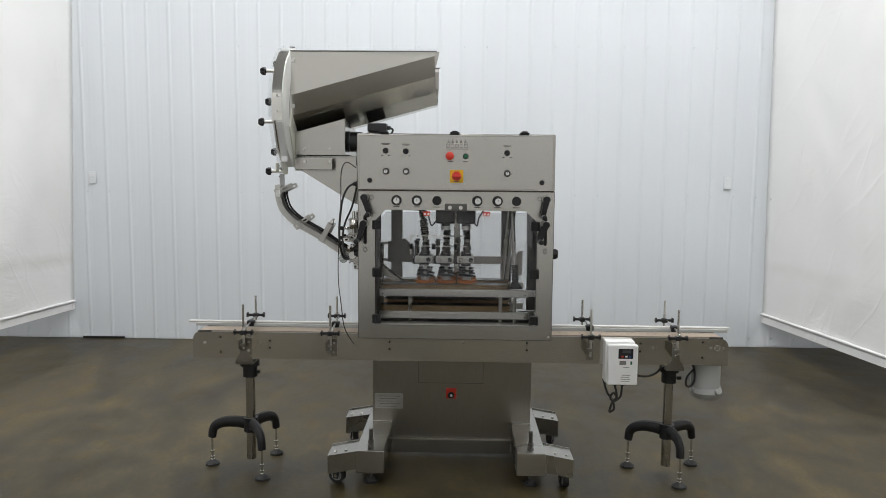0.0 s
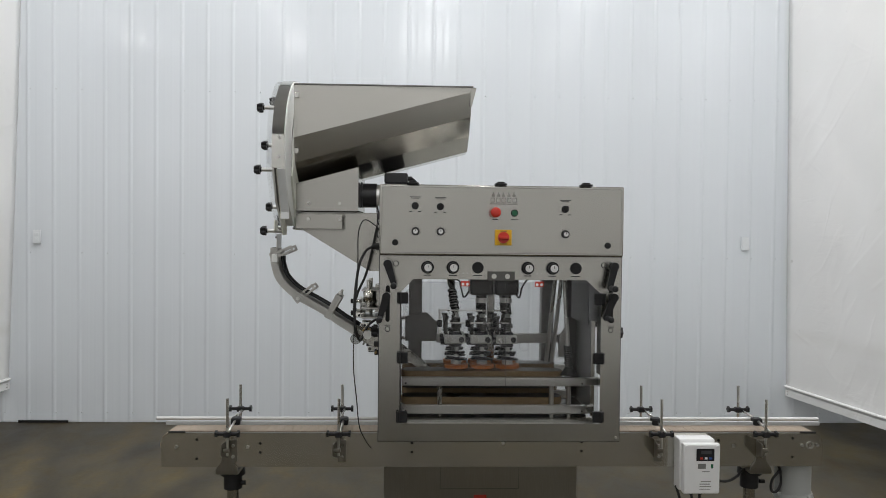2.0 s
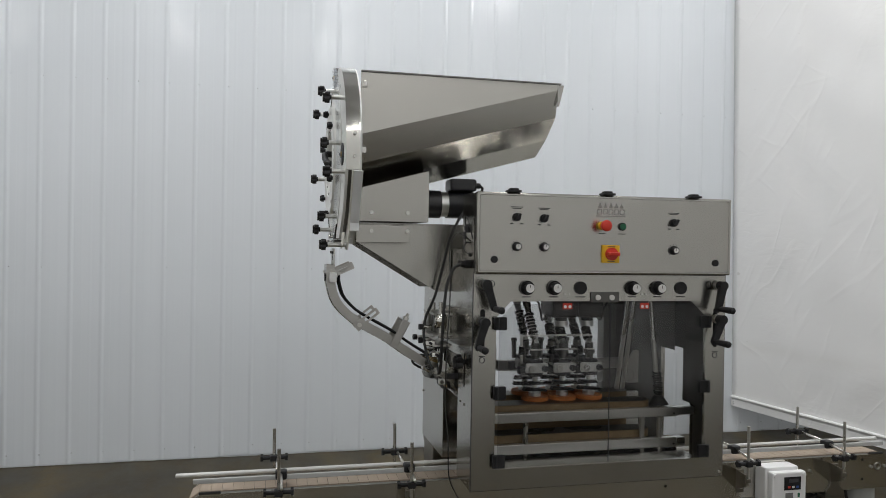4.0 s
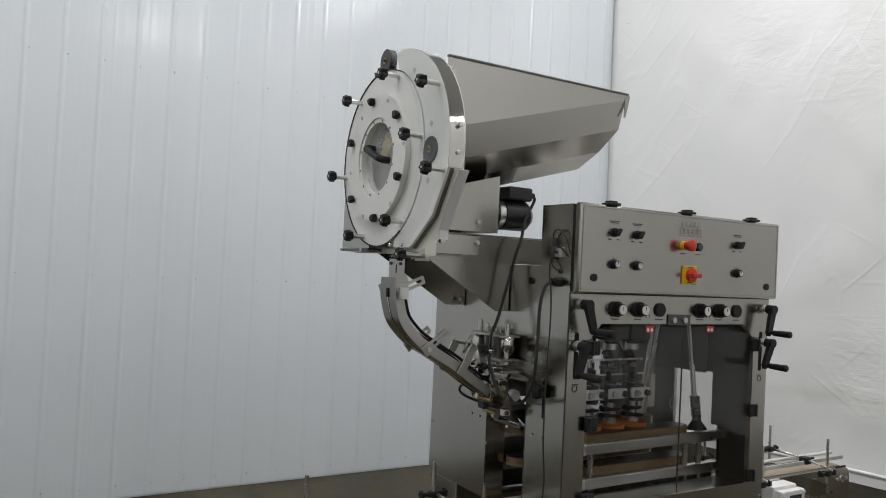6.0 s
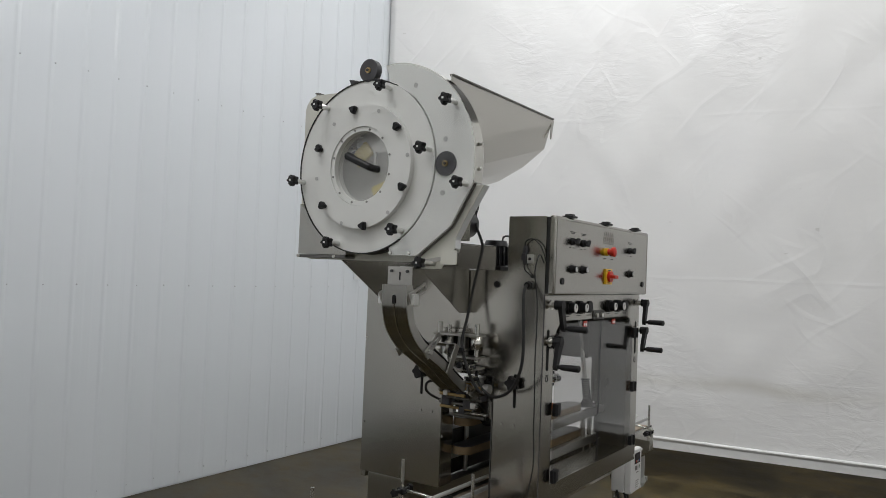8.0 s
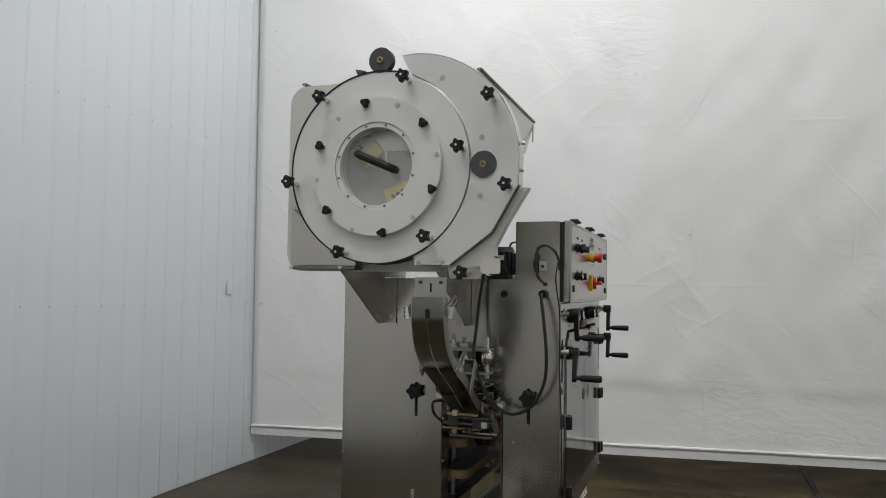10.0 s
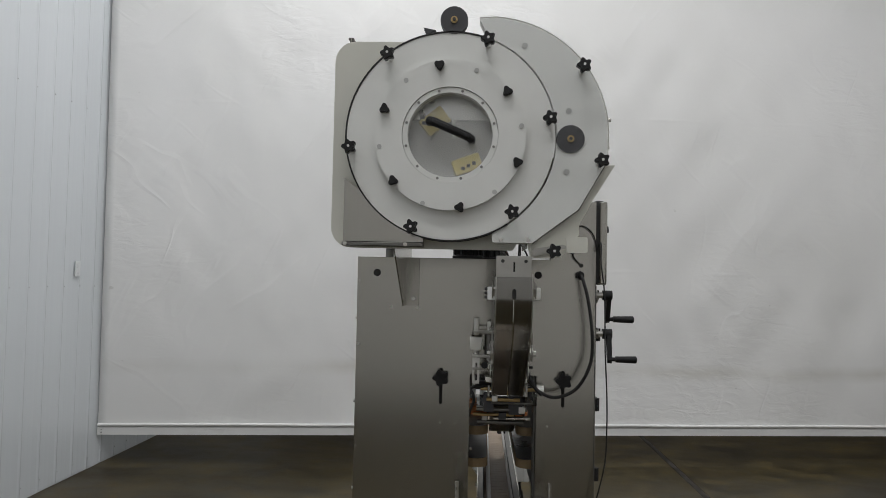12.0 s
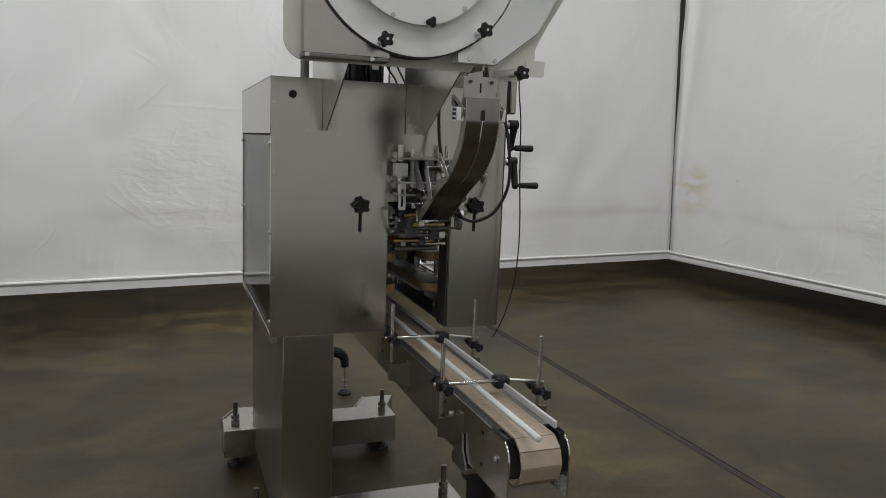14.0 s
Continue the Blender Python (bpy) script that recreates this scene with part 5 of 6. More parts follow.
# black pull handle across the window
b = bm()
hp = [(-0.950, 0.086, 2.082), (-0.972, 0.085, 2.082), (-0.984, 0.074, 2.077), (-0.987, 0.03, 2.058), (-0.984, -0.022, 2.036), (-0.972, -0.033, 2.031), (-0.950, -0.034, 2.031)]
for p, q in zip(hp, hp[1:]):
    add_cyl(b, p, q, 0.0125, 10)
for p in hp[1:-1]:
    add_ball(b, p, 0.0128, 10)
part("pull_handle", b, BLACK, hopper, "black pull handle")
# the drum behind the window with foam pads
b = bm()
add_prism(b, circle((CY, CZ), 0.288, 64), "x", -0.8955, -0.8932)
part("drum_back", b, DRUM, hopper, "grey disc at the back of the drum")
b = bm()
add_ring(b, (CY, CZ), "x", 0.296, 0.290, -0.932, -0.895, 64)
part("drum_wall", b, STEEL_Y, hopper)
b = bm()
P1 = Matrix.Translation((0, 0.075, 2.095)) @ Matrix.Rotation(radians(52), 4, "X")
add_box(b, -0.912, -0.898, -0.028, 0.028, -0.040, 0.040, 0.004, P1)
pad = part("foam_pad", b, FOAM, hopper, "yellow foam pad with dark notches")
for k in (-1, 0, 1):
    boxpart("pad_notch", (-0.9135, -0.911, 0.075 + 0.030 + 0.006 * k, 0.088 + 0.030 + 0.006 * k, 2.103 + 0.017 * (k - 0.2), 2.113 + 0.017 * (k - 0.2)), GREYDISC, pad, bev=0)
b = bm()
add_box(b, -0.912, -0.898, -0.042, 0.042, -0.023, 0.023, 0.004, Matrix.Translation((0, -0.022, 1.968)) @ Matrix.Rotation(radians(-20), 4, "X"))
pad = part("foam_pad", b, FOAM, hopper, "yellow foam pad with dark notches")
for k in (-1, 0, 1):
    boxpart("pad_notch", (-0.9135, -0.911, -0.032 - 0.016 * k, -0.021 - 0.016 * k, 1.958 + 0.008 * k, 1.968 + 0.008 * k), GREYDISC, pad, bev=0)
boxpart("drum_spoke", (-0.905, -0.897, 0.014, 0.024, 2.045, 2.103), UHMW, hopper)
boxpart("drum_shade", (-0.8985, -0.8957, -0.13, 0.185, 2.100, 2.20), ALU, hopper, "grey steel plate behind the window", 0)

# clear shroud on the discharge side, with its steel band and lip
# outline from the top round to the discharge, then along the slanted lip and back behind the disc
front_edge = [(-0.052, 2.386)] + [(-0.075 - 0.348 * math.sin(radians(a)), 2.052 + 0.338 * math.cos(radians(a))) for a in range(4, 94, 5)] + [(-0.421, 1.975), (-0.342, 1.836), (-0.212, 1.738)]
body = front_edge + [(-0.10, 1.738)] + [(CY + 0.306 * math.cos(radians(a)), CZ + 0.306 * math.sin(radians(a))) for a in range(246, 102, -8)]
b = bm()
add_prism(b, body, "x", -0.950, -0.894)
part("guide_block", b, UHMW, hopper, "white plastic guide block")
b = bm()
add_prism(b, body, "x", -0.972, -0.967)
sh = part("clear_cover", b, POLY, hopper, "clear polycarbonate cover")
sh.visible_shadow = False
b = bm()
rim_in = front_edge[:-2]
rim_out = []
for i, p in enumerate(rim_in):
    u, w = rim_in[max(i - 1, 0)], rim_in[min(i + 1, len(rim_in) - 1)]
    d = Vector((w[0] - u[0], w[1] - u[1])).normalized()
    rim_out.append((p[0] + d.y * 0.003, p[1] - d.x * 0.003))
add_prism(b, rim_in + rim_out[::-1], "x", -0.950, -0.900)
part("rim_band", b, SHINY, hopper, "polished steel band", 40)
# pale plate that stands out beyond the guide block, with a folded edge, and the dark slot between the two
lip_edge = [(-0.448, 1.967), (-0.384, 1.862), (-0.347, 1.793), (-0.348, 1.765), (-0.315, 1.724), (-0.297, 1.697)]
b = bm()
add_prism(b, lip_edge + [(-0.209, 1.697), (-0.200, 1.735), (-0.328, 1.834), (-0.404, 1.966)], "x", -0.928, -0.924)
lip = part("discharge_lip", b, CREAM, hopper, "cream plate beside the discharge")
b = bm()
fold = lip_edge[:4]
add_prism(b, fold + [(y + 0.004, z + 0.002) for y, z in fold[::-1]], "x", -0.9235, -0.892)
part("lip_fold", b, OUTLET, lip, "folded pale edge of the plate", 10)
b = bm()
add_prism(b, [(-0.4235, 1.972), (-0.3445, 1.8335), (-0.2150, 1.7355), (-0.212, 1.741), (-0.340, 1.840), (-0.418, 1.974)], "x", -0.940, -0.929)
part("lip_slot", b, POST_DARK, hopper, "narrow dark edge beside the plate")
# round bead along the disc's rim on the discharge side
b = bm()
add_tube(b, [(-0.946, CY + 0.3145 * math.cos(radians(a)), CZ + 0.3145 * math.sin(radians(a))) for a in range(112, 245, 3)], 0.0035, 8)
part("rim_bead", b, RAILPALE, hopper, "thin pale bead round the disc")
for y, z in ((-0.425, 2.10), (-0.422, 2.02)):
    cylpart("band_screw", (-0.92, y, z), (-0.92, y - 0.010, z), 0.006, ZINC, hopper, seg=10)
for y, z in ((0.022, 2.380), (-0.317, 2.037)):
    b = bm()
    add_cyl(b, (-0.955, y, z), (-0.930, y, z), 0.040, 32)
    ro = part("feed_roller", b, GREYDISC, hopper, "dark grey rubber roller")
    cylpart("roller_bush", (-0.960, y, z), (-0.93, y, z), 0.010, BRASS, ro, "brass bush", 16)
    cylpart("roller_screw", (-0.964, y, z), (-0.96, y, z), 0.005, INK, ro, seg=10)
boxpart("roller_arm", (-0.93, -0.915, 0.012, 0.034, 2.32, 2.385), STEEL_Y, hopper)
b = bm()
add_prism(b, [(0.075, 2.350), (0.11, 2.357), (0.10, 2.338)], "x", -0.955, -0.925)
part("wiper_tip", b, GREYDISC, hopper, "small grey wiper tip")
for y, z in ((-0.183, 2.307), (-0.311, 2.118), (-0.307, 1.943)):
    cylpart("cover_screw", (-0.950, y, z), (-0.9515, y, z), 0.0085, RAILGREY, hopper, "flat grey screw under the clear cover", seg=14)
for y, z in ((-0.046, 2.228), (-0.176, 2.07), (-0.103, 1.88), (0.101, 1.845), (0.229, 2.006), (0.156, 2.198)):
    cylpart("ring_screw", (-0.972, y, z), (-0.974, y, z), 0.0068, RAILGREY, hopper, seg=14)

# star knobs on studs
KNOBS = ((0.206, 2.264), (-0.077, 2.307), (-0.345, 2.233), (-0.254, 2.085), (-0.398, 1.968), (-0.152, 1.821), (0.129, 1.775), (0.309, 1.998), (-0.269, 1.714))
first = None
for y, z in KNOBS:
    if first is None:
        b = bm()
        knob_mesh(b, (-1.002, 0, 0), 0.0215, 0.024, 5, 0.34)
        first = part("star_knob", b, BLACK, None, "black star knob")
        b = bm()
        add_cyl(b, (-0.930, 0, 0), (-0.995, 0, 0), 0.0085, 14)
        stud = part("knob_stud", b, ALU, None, "bright spacer stud")
        b = bm()
        add_cyl(b, (-1.0255, 0, 0), (-1.0275, 0, 0), 0.0038, 12)
        insert = part("knob_insert", b, ALU, None, "bright metal insert")
        k, s, c = first, stud, insert
    else:
        k, s, c = new("star_knob", first.data), new("knob_stud", stud.data), new("knob_insert", insert.data)
        tagged(k, "black star knob"), tagged(s, "bright spacer stud"), tagged(c, "bright metal insert")
    k.parent = hopper
    k.matrix_parent_inverse = Matrix.Translation(hopper.matrix_basis.translation).inverted()
    k.matrix_basis = Matrix.Translation((0, y, z))
    for q in (s, c):
        q.parent = k
        q.matrix_parent_inverse = Matrix()
small = None
for y, z in ((0.060, 2.240), (-0.134, 2.166), (-0.166, 1.964), (-0.005, 1.834), (0.186, 1.907), (0.215, 2.113)):
    if small is None:
        b = bm()
        knob_mesh(b, (-0.976, 0, 0), 0.0155, 0.018, 3, 0.34)
        small = k = part("wing_knob", b, BLACK, None, "small black three-lobed knob")
    else:
        k = tagged(new("wing_knob", small.data), "small black three-lobed knob")
    k.parent = hopper
    k.matrix_parent_inverse = Matrix.Translation(hopper.matrix_basis.translation).inverted()
    k.matrix_basis = Matrix.Translation((0, y, z)) @ Matrix.Rotation(radians(40 * y * 10), 4, "X")

# trough: a folded steel channel that climbs to its far end, cut level on top
SLOPE = 0.272
X0, X1, TOPZ, R = -0.884, -0.118, 2.348, 0.307


def trough_section(x):
    zc = 2.384 + (x + 0.12) * SLOPE
    side = [(-0.304, zc - 0.058), (-0.275, zc - 0.162), (-0.176, zc - 0.234), (-0.059, zc - 0.290)]
    half = [(-R, TOPZ)] + side
    return [(CY + y, z) for y, z in half] + [(CY - y, z) for y, z in half[::-1]]


b = bm()
s0, s1 = trough_section(X0), trough_section(X1)
v0 = [b.verts.new((X0, y, z)) for y, z in s0]
v1 = [b.verts.new((X1, y, min(z, TOPZ - 0.002 * (i not in (0, len(s1) - 1))))) for i, (y, z) in enumerate(s1)]
for i in range(len(s0) - 1):
    b.faces.new((v0[i], v0[i + 1], v1[i + 1], v1[i]))
trough = part("hopper_trough", b, HOPPER_STEEL, hopper, "folded brushed steel hopper", 10)
sol = trough.modifiers.new("thickness", "SOLIDIFY")
sol.thickness, sol.offset = 0.003, 0
for y in (CY - R, CY + R):
    boxpart("hopper_lip", (X0, X1 + 0.008, y - 0.008, y + 0.008, TOPZ - 0.004, TOPZ + 0.002), POST_DARK, hopper, "folded top edge", 0.001)
b = bm()
add_prism(b, [(X1 - 0.004, TOPZ - 0.004), (X1 + 0.022, TOPZ - 0.004), (X1 + 0.012, 2.300), (X1 + 0.002, 2.262), (X1 - 0.004, 2.262)], "y", CY - R, CY - R + 0.003)
part("end_flange", b, STEEL_Z, hopper, "narrow folded end flange")
for z in (2.30, 2.06):
    boxpart("hopper_tab", (-0.882, -0.862, CY - R - 0.008, CY - R - 0.001, z - 0.012, z + 0.012), ZINC, hopper)

# drive box and gear motor under the trough
b = bm()
add_prism(b, [(-0.884, 1.805), (-0.610, 1.805), (-0.610, 2.000), (-0.884, 1.925)], "y", -0.205, -0.202)
add_prism(b, [(-0.884, 1.805), (-0.610, 1.805), (-0.610, 2.000), (-0.884, 1.925)], "y", 0.202, 0.205)
add_box(b, -0.613, -0.610, -0.202, 0.202, 1.805, 1.995)
add_box(b, -0.884, -0.610, -0.202, 0.202, 1.805, 1.808)
box = part("drive_box", b, STEEL_X, hopper, "brushed steel drive box")
for x in (-0.829, -0.691):
    for z in (1.838, 1.768):
        cylpart("box_screw", (x, -0.205, z), (x, -0.212, z), 0.008, ZINC, box, seg=12)
b = bm()
add_cyl(b, (-0.608, -0.06, 1.882), (-0.535, -0.06, 1.882), 0.056, 28)
add_box(b, -0.606, -0.598, -0.115, -0.005, 1.825, 1.94, 0.003)
add_cyl(b, (-0.505, -0.06, 1.882), (-0.40, -0.06, 1.882), 0.055, 28)
add_box(b, -0.50, -0.392, -0.110, -0.010, 1.936, 1.985, 0.008)
add_cyl(b, (-0.402, -0.06, 1.882), (-0.378, -0.06, 1.882), 0.054, 28, 0.036)
add_cyl(b, (-0.392, -0.085, 1.960), (-0.372, -0.085, 1.960), 0.011, 12)
gm = part("gear_motor", b, BLACKPAINT, hopper, "black gear motor")
cylpart("motor_band", (-0.5355, -0.06, 1.882), (-0.5045, -0.06, 1.882), 0.050, ALU, gm, "bright metal collar", 28)

# gussets that carry the sorter
for y, fl in ((0.193, 0.145), (-0.142, -0.088)):
    b = bm()
    add_prism(b, [(-0.885, 1.795), (-0.885, 1.733), (-0.56, 1.536), (-0.506, 1.536), (-0.506, 1.7045), (-0.308, 1.7045), (-0.308, 1.795)], "y", y - 0.002, y + 0.002)
    add_box(b, -0.5075, -0.504, min(y, fl), max(y, fl), 1.536, 1.70)
    part("gusset", b, STEEL_X, hopper, "triangular steel gusset")
    cylpart("gusset_bolt", (-0.506, (y + fl) / 2 - 0.006, 1.560), (-0.515, (y + fl) / 2 - 0.006, 1.560), 0.007, ZINC, hopper, seg=10)
boxpart("mount_tray", (-0.885, -0.308, -0.144, 0.195, 1.796, 1.800), STEEL_X, hopper, bev=0)
cylpart("support_post", (-0.485, 0.252, 1.703), (-0.485, 0.252, 1.80), 0.014, POST_DARK, hopper, seg=14)
boxpart("side_strip", (-0.885, -0.680, -0.2025, -0.1985, 1.725, 1.79), STEEL_X, hopper, bev=0.001)
b = bm()
add_tube(b, smooth_line([(-0.374, -0.085, 1.960), (-0.360, -0.078, 1.948), (-0.380, -0.085, 1.915), (-0.440, -0.130, 1.866), (-0.500, -0.195, 1.794), (-0.525, -0.200, 1.735), (-0.548, -0.19, 1.63), (-0.575, -0.186, 1.523), (-0.612, -0.19, 1.436), (-0.622, -0.215, 1.36), (-0.612, -0.25, 1.285), (-0.60, -0.275, 1.255)], 8), 0.0055, 10)
part("motor_cable", b, RUBBER, hopper, "black motor cable")

# discharge plates and the curved chute
YA, YB = -0.215, -0.110
b = bm()
add_box(b, -0.972, -0.966, YA + 0.004, YB - 0.002, 1.690, 1.760)
pl = part("clear_gate", b, POLY, hopper, "clear plastic gate plate")
pl.visible_shadow = False
for y in (YA + 0.015, YB - 0.013):
    cylpart("gate_screw", (-0.972, y, 1.745), (-0.978, y, 1.745), 0.006, ZINC, hopper, seg=10)
b = bm()
add_box(b, -0.968, -0.964, YA + 0.004, YB - 0.002, 1.636, 1.700)
gate = part("gate_plate", b, POST_STEEL, hopper, "steel gate plate")
boxpart("gate_slot", (-0.9692, -0.9678, -0.165, -0.160, 1.655, 1.682), DARK, gate, bev=0)
for y in (YA + 0.02, YB - 0.02):
    cylpart("gate_screw", (-0.968, y, 1.685), (-0.975, y, 1.685), 0.005, INK, gate, seg=10)
b = bm()
add_prism(b, rounded(-0.370, -0.310, 1.712, 1.758, 0.007), "x", -0.950, -0.945)
part("lip_tab", b, CREAM, hopper, "small pale plastic tab")
b = bm()
add_prism(b, [(-0.320, 1.728), (-0.215, 1.700), (-0.215, 1.722), (-0.30, 1.736)], "x", -0.944, -0.940)
part("lip_brace", b, POST_STEEL, hopper)

OUTER_LINE = [(-0.994, 1.640), (-0.994, 1.600), (-0.990, 1.560), (-0.968, 1.496), (-0.918, 1.440), (-0.866, 1.404), (-0.766, 1.348), (-0.703, 1.304), (-0.625, 1.255)]
line = smooth_line([(x, 0, z) for x, z in OUTER_LINE], 6)


def offset(pts, d):
    out = []
    for i, p in enumerate(pts):
        t = (pts[min(i + 1, len(pts) - 1)] - pts[max(i - 1, 0)]).normalized()
        out.append(Vector((p.x - t.z * d, 0, p.z + t.x * d)))
    return out


inner_line, skin = offset(line, 0.031), offset(line, 0.004)


def ribbon(b, one, two, y0, y1):
    ring = [[b.verts.new((p.x, y, p.z)) for p in pts] for y in (y0, y1) for pts in (one, two)]
    fs = []
    for i in range(len(one) - 1):
        for r, q in ((0, 1), (2, 3), (0, 2), (1, 3)):
            fs.append(b.faces.new((ring[r][i], ring[r][i + 1], ring[q][i + 1], ring[q][i])))
    for k in (0, -1):
        fs.append(b.faces.new((ring[0][k], ring[1][k], ring[3][k], ring[2][k])))
    bmesh.ops.recalc_face_normals(b, faces=fs)


chute = bm()
ribbon(chute, line, skin, YA + 0.003, YB - 0.003)
chute = part("cap_chute", chute, CHUTE, hopper, "curved polished steel cap chute")
# added black strip keeps the hollow face from throwing glare on the panel
b = bm()
ribbon(b, offset(line, 0.0055), offset(line, 0.008), YA + 0.004, YB - 0.004)
part("glare_strip", b, BLACK, chute, "black strip added inside the chute against glare")
for y in (YA, YB - 0.003):
    b = bm()
    ribbon(b, line, inner_line, y, y + 0.003)
    part("chute_cheek", b, POST_STEEL, chute, "curved steel cheek")
b = bm()
add_tube(b, [(p.x - 0.001, (YA + YB) / 2, p.z) for p in line[7:]], 0.0024, 6)
part("chute_bead", b, SHINY, chute, "pressed centre bead")
b = bm()
add_prism(b, slot_outline(((YA + YB) / 2, 1.592), 0.011, 0.03), "x", -0.9975, -0.9945)
part("chute_slot", b, DARK, chute, "small dark slot")
for y in (YA + 0.025, YB - 0.025):
    b = bm()
    add_tube(b, [(p.x, y, p.z) for p in offset(line, 0.048)[6:]], 0.0052, 8)
    part("hold_down_rod", b, BLACK, chute, "black rubber hold-down strip")
for qx, qz, tilt in ((-0.978, 1.603, -24), (-0.872, 1.416, -38)):
    for y in (YA - 0.006, YB + 0.002):
        mm = Matrix.Translation((qx, y, qz)) @ Matrix.Rotation(radians(tilt), 4, "Y")
        b = bm()
        add_frame(b, rounded(-0.016, 0.090, -0.0135, 0.0135, 0.004), rounded(0.028, 0.080, -0.0048, 0.0048, 0.004), "y", 0, 0.004, mm)
        add_box(b, -0.016, 0.020, -0.0035 if y < -0.16 else 0.004, 0 if y < -0.16 else 0.0075, -0.018, 0.018, 0.001, mm)
        br = part("slotted_bracket", b, POST_STEEL, chute, "slotted aluminium bracket")
        b = bm()
        e = -0.004 if y < -0.16 else 0.0075
        add_cyl(b, mm @ Vector((0.002, e, 0)), mm @ Vector((0.002, e + (-0.010 if y < -0.16 else 0.010), 0)), 0.0085, 6)
        part("bracket_nut", b, ZINC, br)
b = bm()
add_box(b, -0.985, -0.958, YB, YB + 0.022, 1.575, 1.612, 0.002)
sb = part("sensor_block", b, OUTLET, chute, "white sensor block")
for z in (1.582, 1.594, 1.606):
    cylpart("sensor_screw", (-0.972, YB + 0.022, z), (-0.972, YB + 0.030, z), 0.004, INK, sb, seg=8)
b = bm()
add_box(b, -0.985, -0.958, YA - 0.022, YA, 1.575, 1.612, 0.002)
part("sensor_block", b, ALU, chute, "small metal sensor block")
b = bm()
mm = Matrix.Translation((-0.735, 0, 1.346)) @ Matrix.Rotation(radians(28), 4, "Y")
add_box(b, -0.015, 0.015, YA - 0.008, YA - 0.004, -0.018, 0.094, 0.002, mm)
add_box(b, -0.015, 0.015, YB + 0.004, YB + 0.008, -0.018, 0.094, 0.002, mm)
add_box(b, -0.015, 0.015, YA - 0.008, YB + 0.008, 0.091, 0.095, 0.001, mm)
st = part("chute_stirrup", b, POST_STEEL, chute, "aluminium stirrup with a set screw")
b = bm()
add_cyl(b, mm @ Vector((0, -0.18, 0.06)), mm @ Vector((0, -0.18, 0.122)), 0.006, 10)
add_cyl(b, mm @ Vector((0, -0.18, 0.096)), mm @ Vector((0, -0.18, 0.107)), 0.012, 6)
part("set_screw", b, ZINC, st)

# ---- conveyor ----
conv = thing("conveyor", (0, -0.15, 0), "stainless table-top conveyor with tan chain on two tripod stands", "conveyor")
CX0, CX1, ZB, ZT = -1.462, 1.500, 0.672, 0.822
for y0, y1 in ((-0.232, -0.228), (-0.072, -0.068)):
    pts = circle((CX0 + 0.045, ZT - 0.045), 0.045, 6, 180, 90) + circle((CX1 - 0.045, ZT - 0.045), 0.045, 6, 90, 0) + [(CX1, ZB), (CX0, ZB)]
    b = bm()
    add_prism(b, pts, "y", y0, y1)
    side = part("side_rail", b, CONV_STEEL, conv, "brushed steel side plate")
    out = y0 if y0 < -0.15 else y1
    s = -1 if y0 < -0.15 else 1
    for x, z in ((-1.307, 0.793), (-1.307, 0.708), (-1.03, 0.776), (-1.03, 0.736), (-0.362, 0.778), (-0.362, 0.738), (0.398, 0.782), (0.398, 0.742), (1.02, 0.79), (1.02, 0.745), (1.36, 0.80), (1.36, 0.715)):
        cylpart("rail_hole", (x, out, z), (x, out + s * 0.0012, z), 0.0062, DARK, side, seg=10)
    for x, z in ((-1.395, 0.760), (-1.085, 0.760), (1.09, 0.766), (1.405, 0.768), (1.475, 0.768), (0.045, 0.778)):
        cylpart("rail_bolt", (x, out, z), (x, out + s * 0.006, z), 0.0075, POST_STEEL, side, seg=8)
    for xa, xb in ((CX0 + 0.03, CX0 + 0.105), (CX1 - 0.105, CX1 - 0.03)):
        boxpart("rubber_guard", (xa, xb, min(out, out - s * 0.006), max(out, out - s * 0.006), ZT - 0.004, ZT + 0.008), RUBBER, side, "black rubber edge guard", 0.003)
    b = bm()
    add_ring(b, (1.44, 0.768), "y", 0.017, 0.011, min(out, out + s * 0.004), max(out, out + s * 0.004), 20)
    part("bearing_ring", b, POST_STEEL, side)
    boxpart("wear_strip", (CX0 + 0.1, CX1 - 0.1, -0.2275 if s < 0 else -0.093, -0.207 if s < 0 else -0.0725, ZT - 0.008, ZT - 0.001), POST_DARK, side, "dull wear strip", 0.001)
boxpart("chain_bed", (CX0 + 0.06, CX1 - 0.06, -0.22, -0.08, 0.70, ZT - 0.012), GREYDISC, conv, "dark bed under the chain", 0)
# chain: one flat plastic link after another, round both ends
LINK, CR = 0.0381, 0.062
b = bm()
add_prism(b, [(-0.0183, -0.006), (0.0183, -0.006), (0.0183, 0.0), (-0.0183, 0.0)], "y", -0.203, -0.097)
plate = None
zc = ZT + 0.002 - CR
xa, xb = CX0 + CR - 0.012, CX1 - CR + 0.012
run = xb - xa
stations = []
n = int(run / LINK)
for i in range(n + 1):
    stations.append((xa + i * LINK, ZT + 0.002, 0))
for k in range(1, 6):
    a = k * LINK / CR
    stations.append((xa - CR * math.sin(a), zc + CR * math.cos(a), -math.degrees(a)))
    stations.append((xa + n * LINK + CR * math.sin(a), zc + CR * math.cos(a), math.degrees(a)))
for x, z, tilt in stations:
    if plate is None:
        plate = part("chain_link", b, TAN, conv)
        plate.matrix_basis = Matrix.Translation((x, 0, z))
    else:
        again(plate, conv, (x, 0, z), Matrix.Rotation(radians(tilt), 4, "Y"))

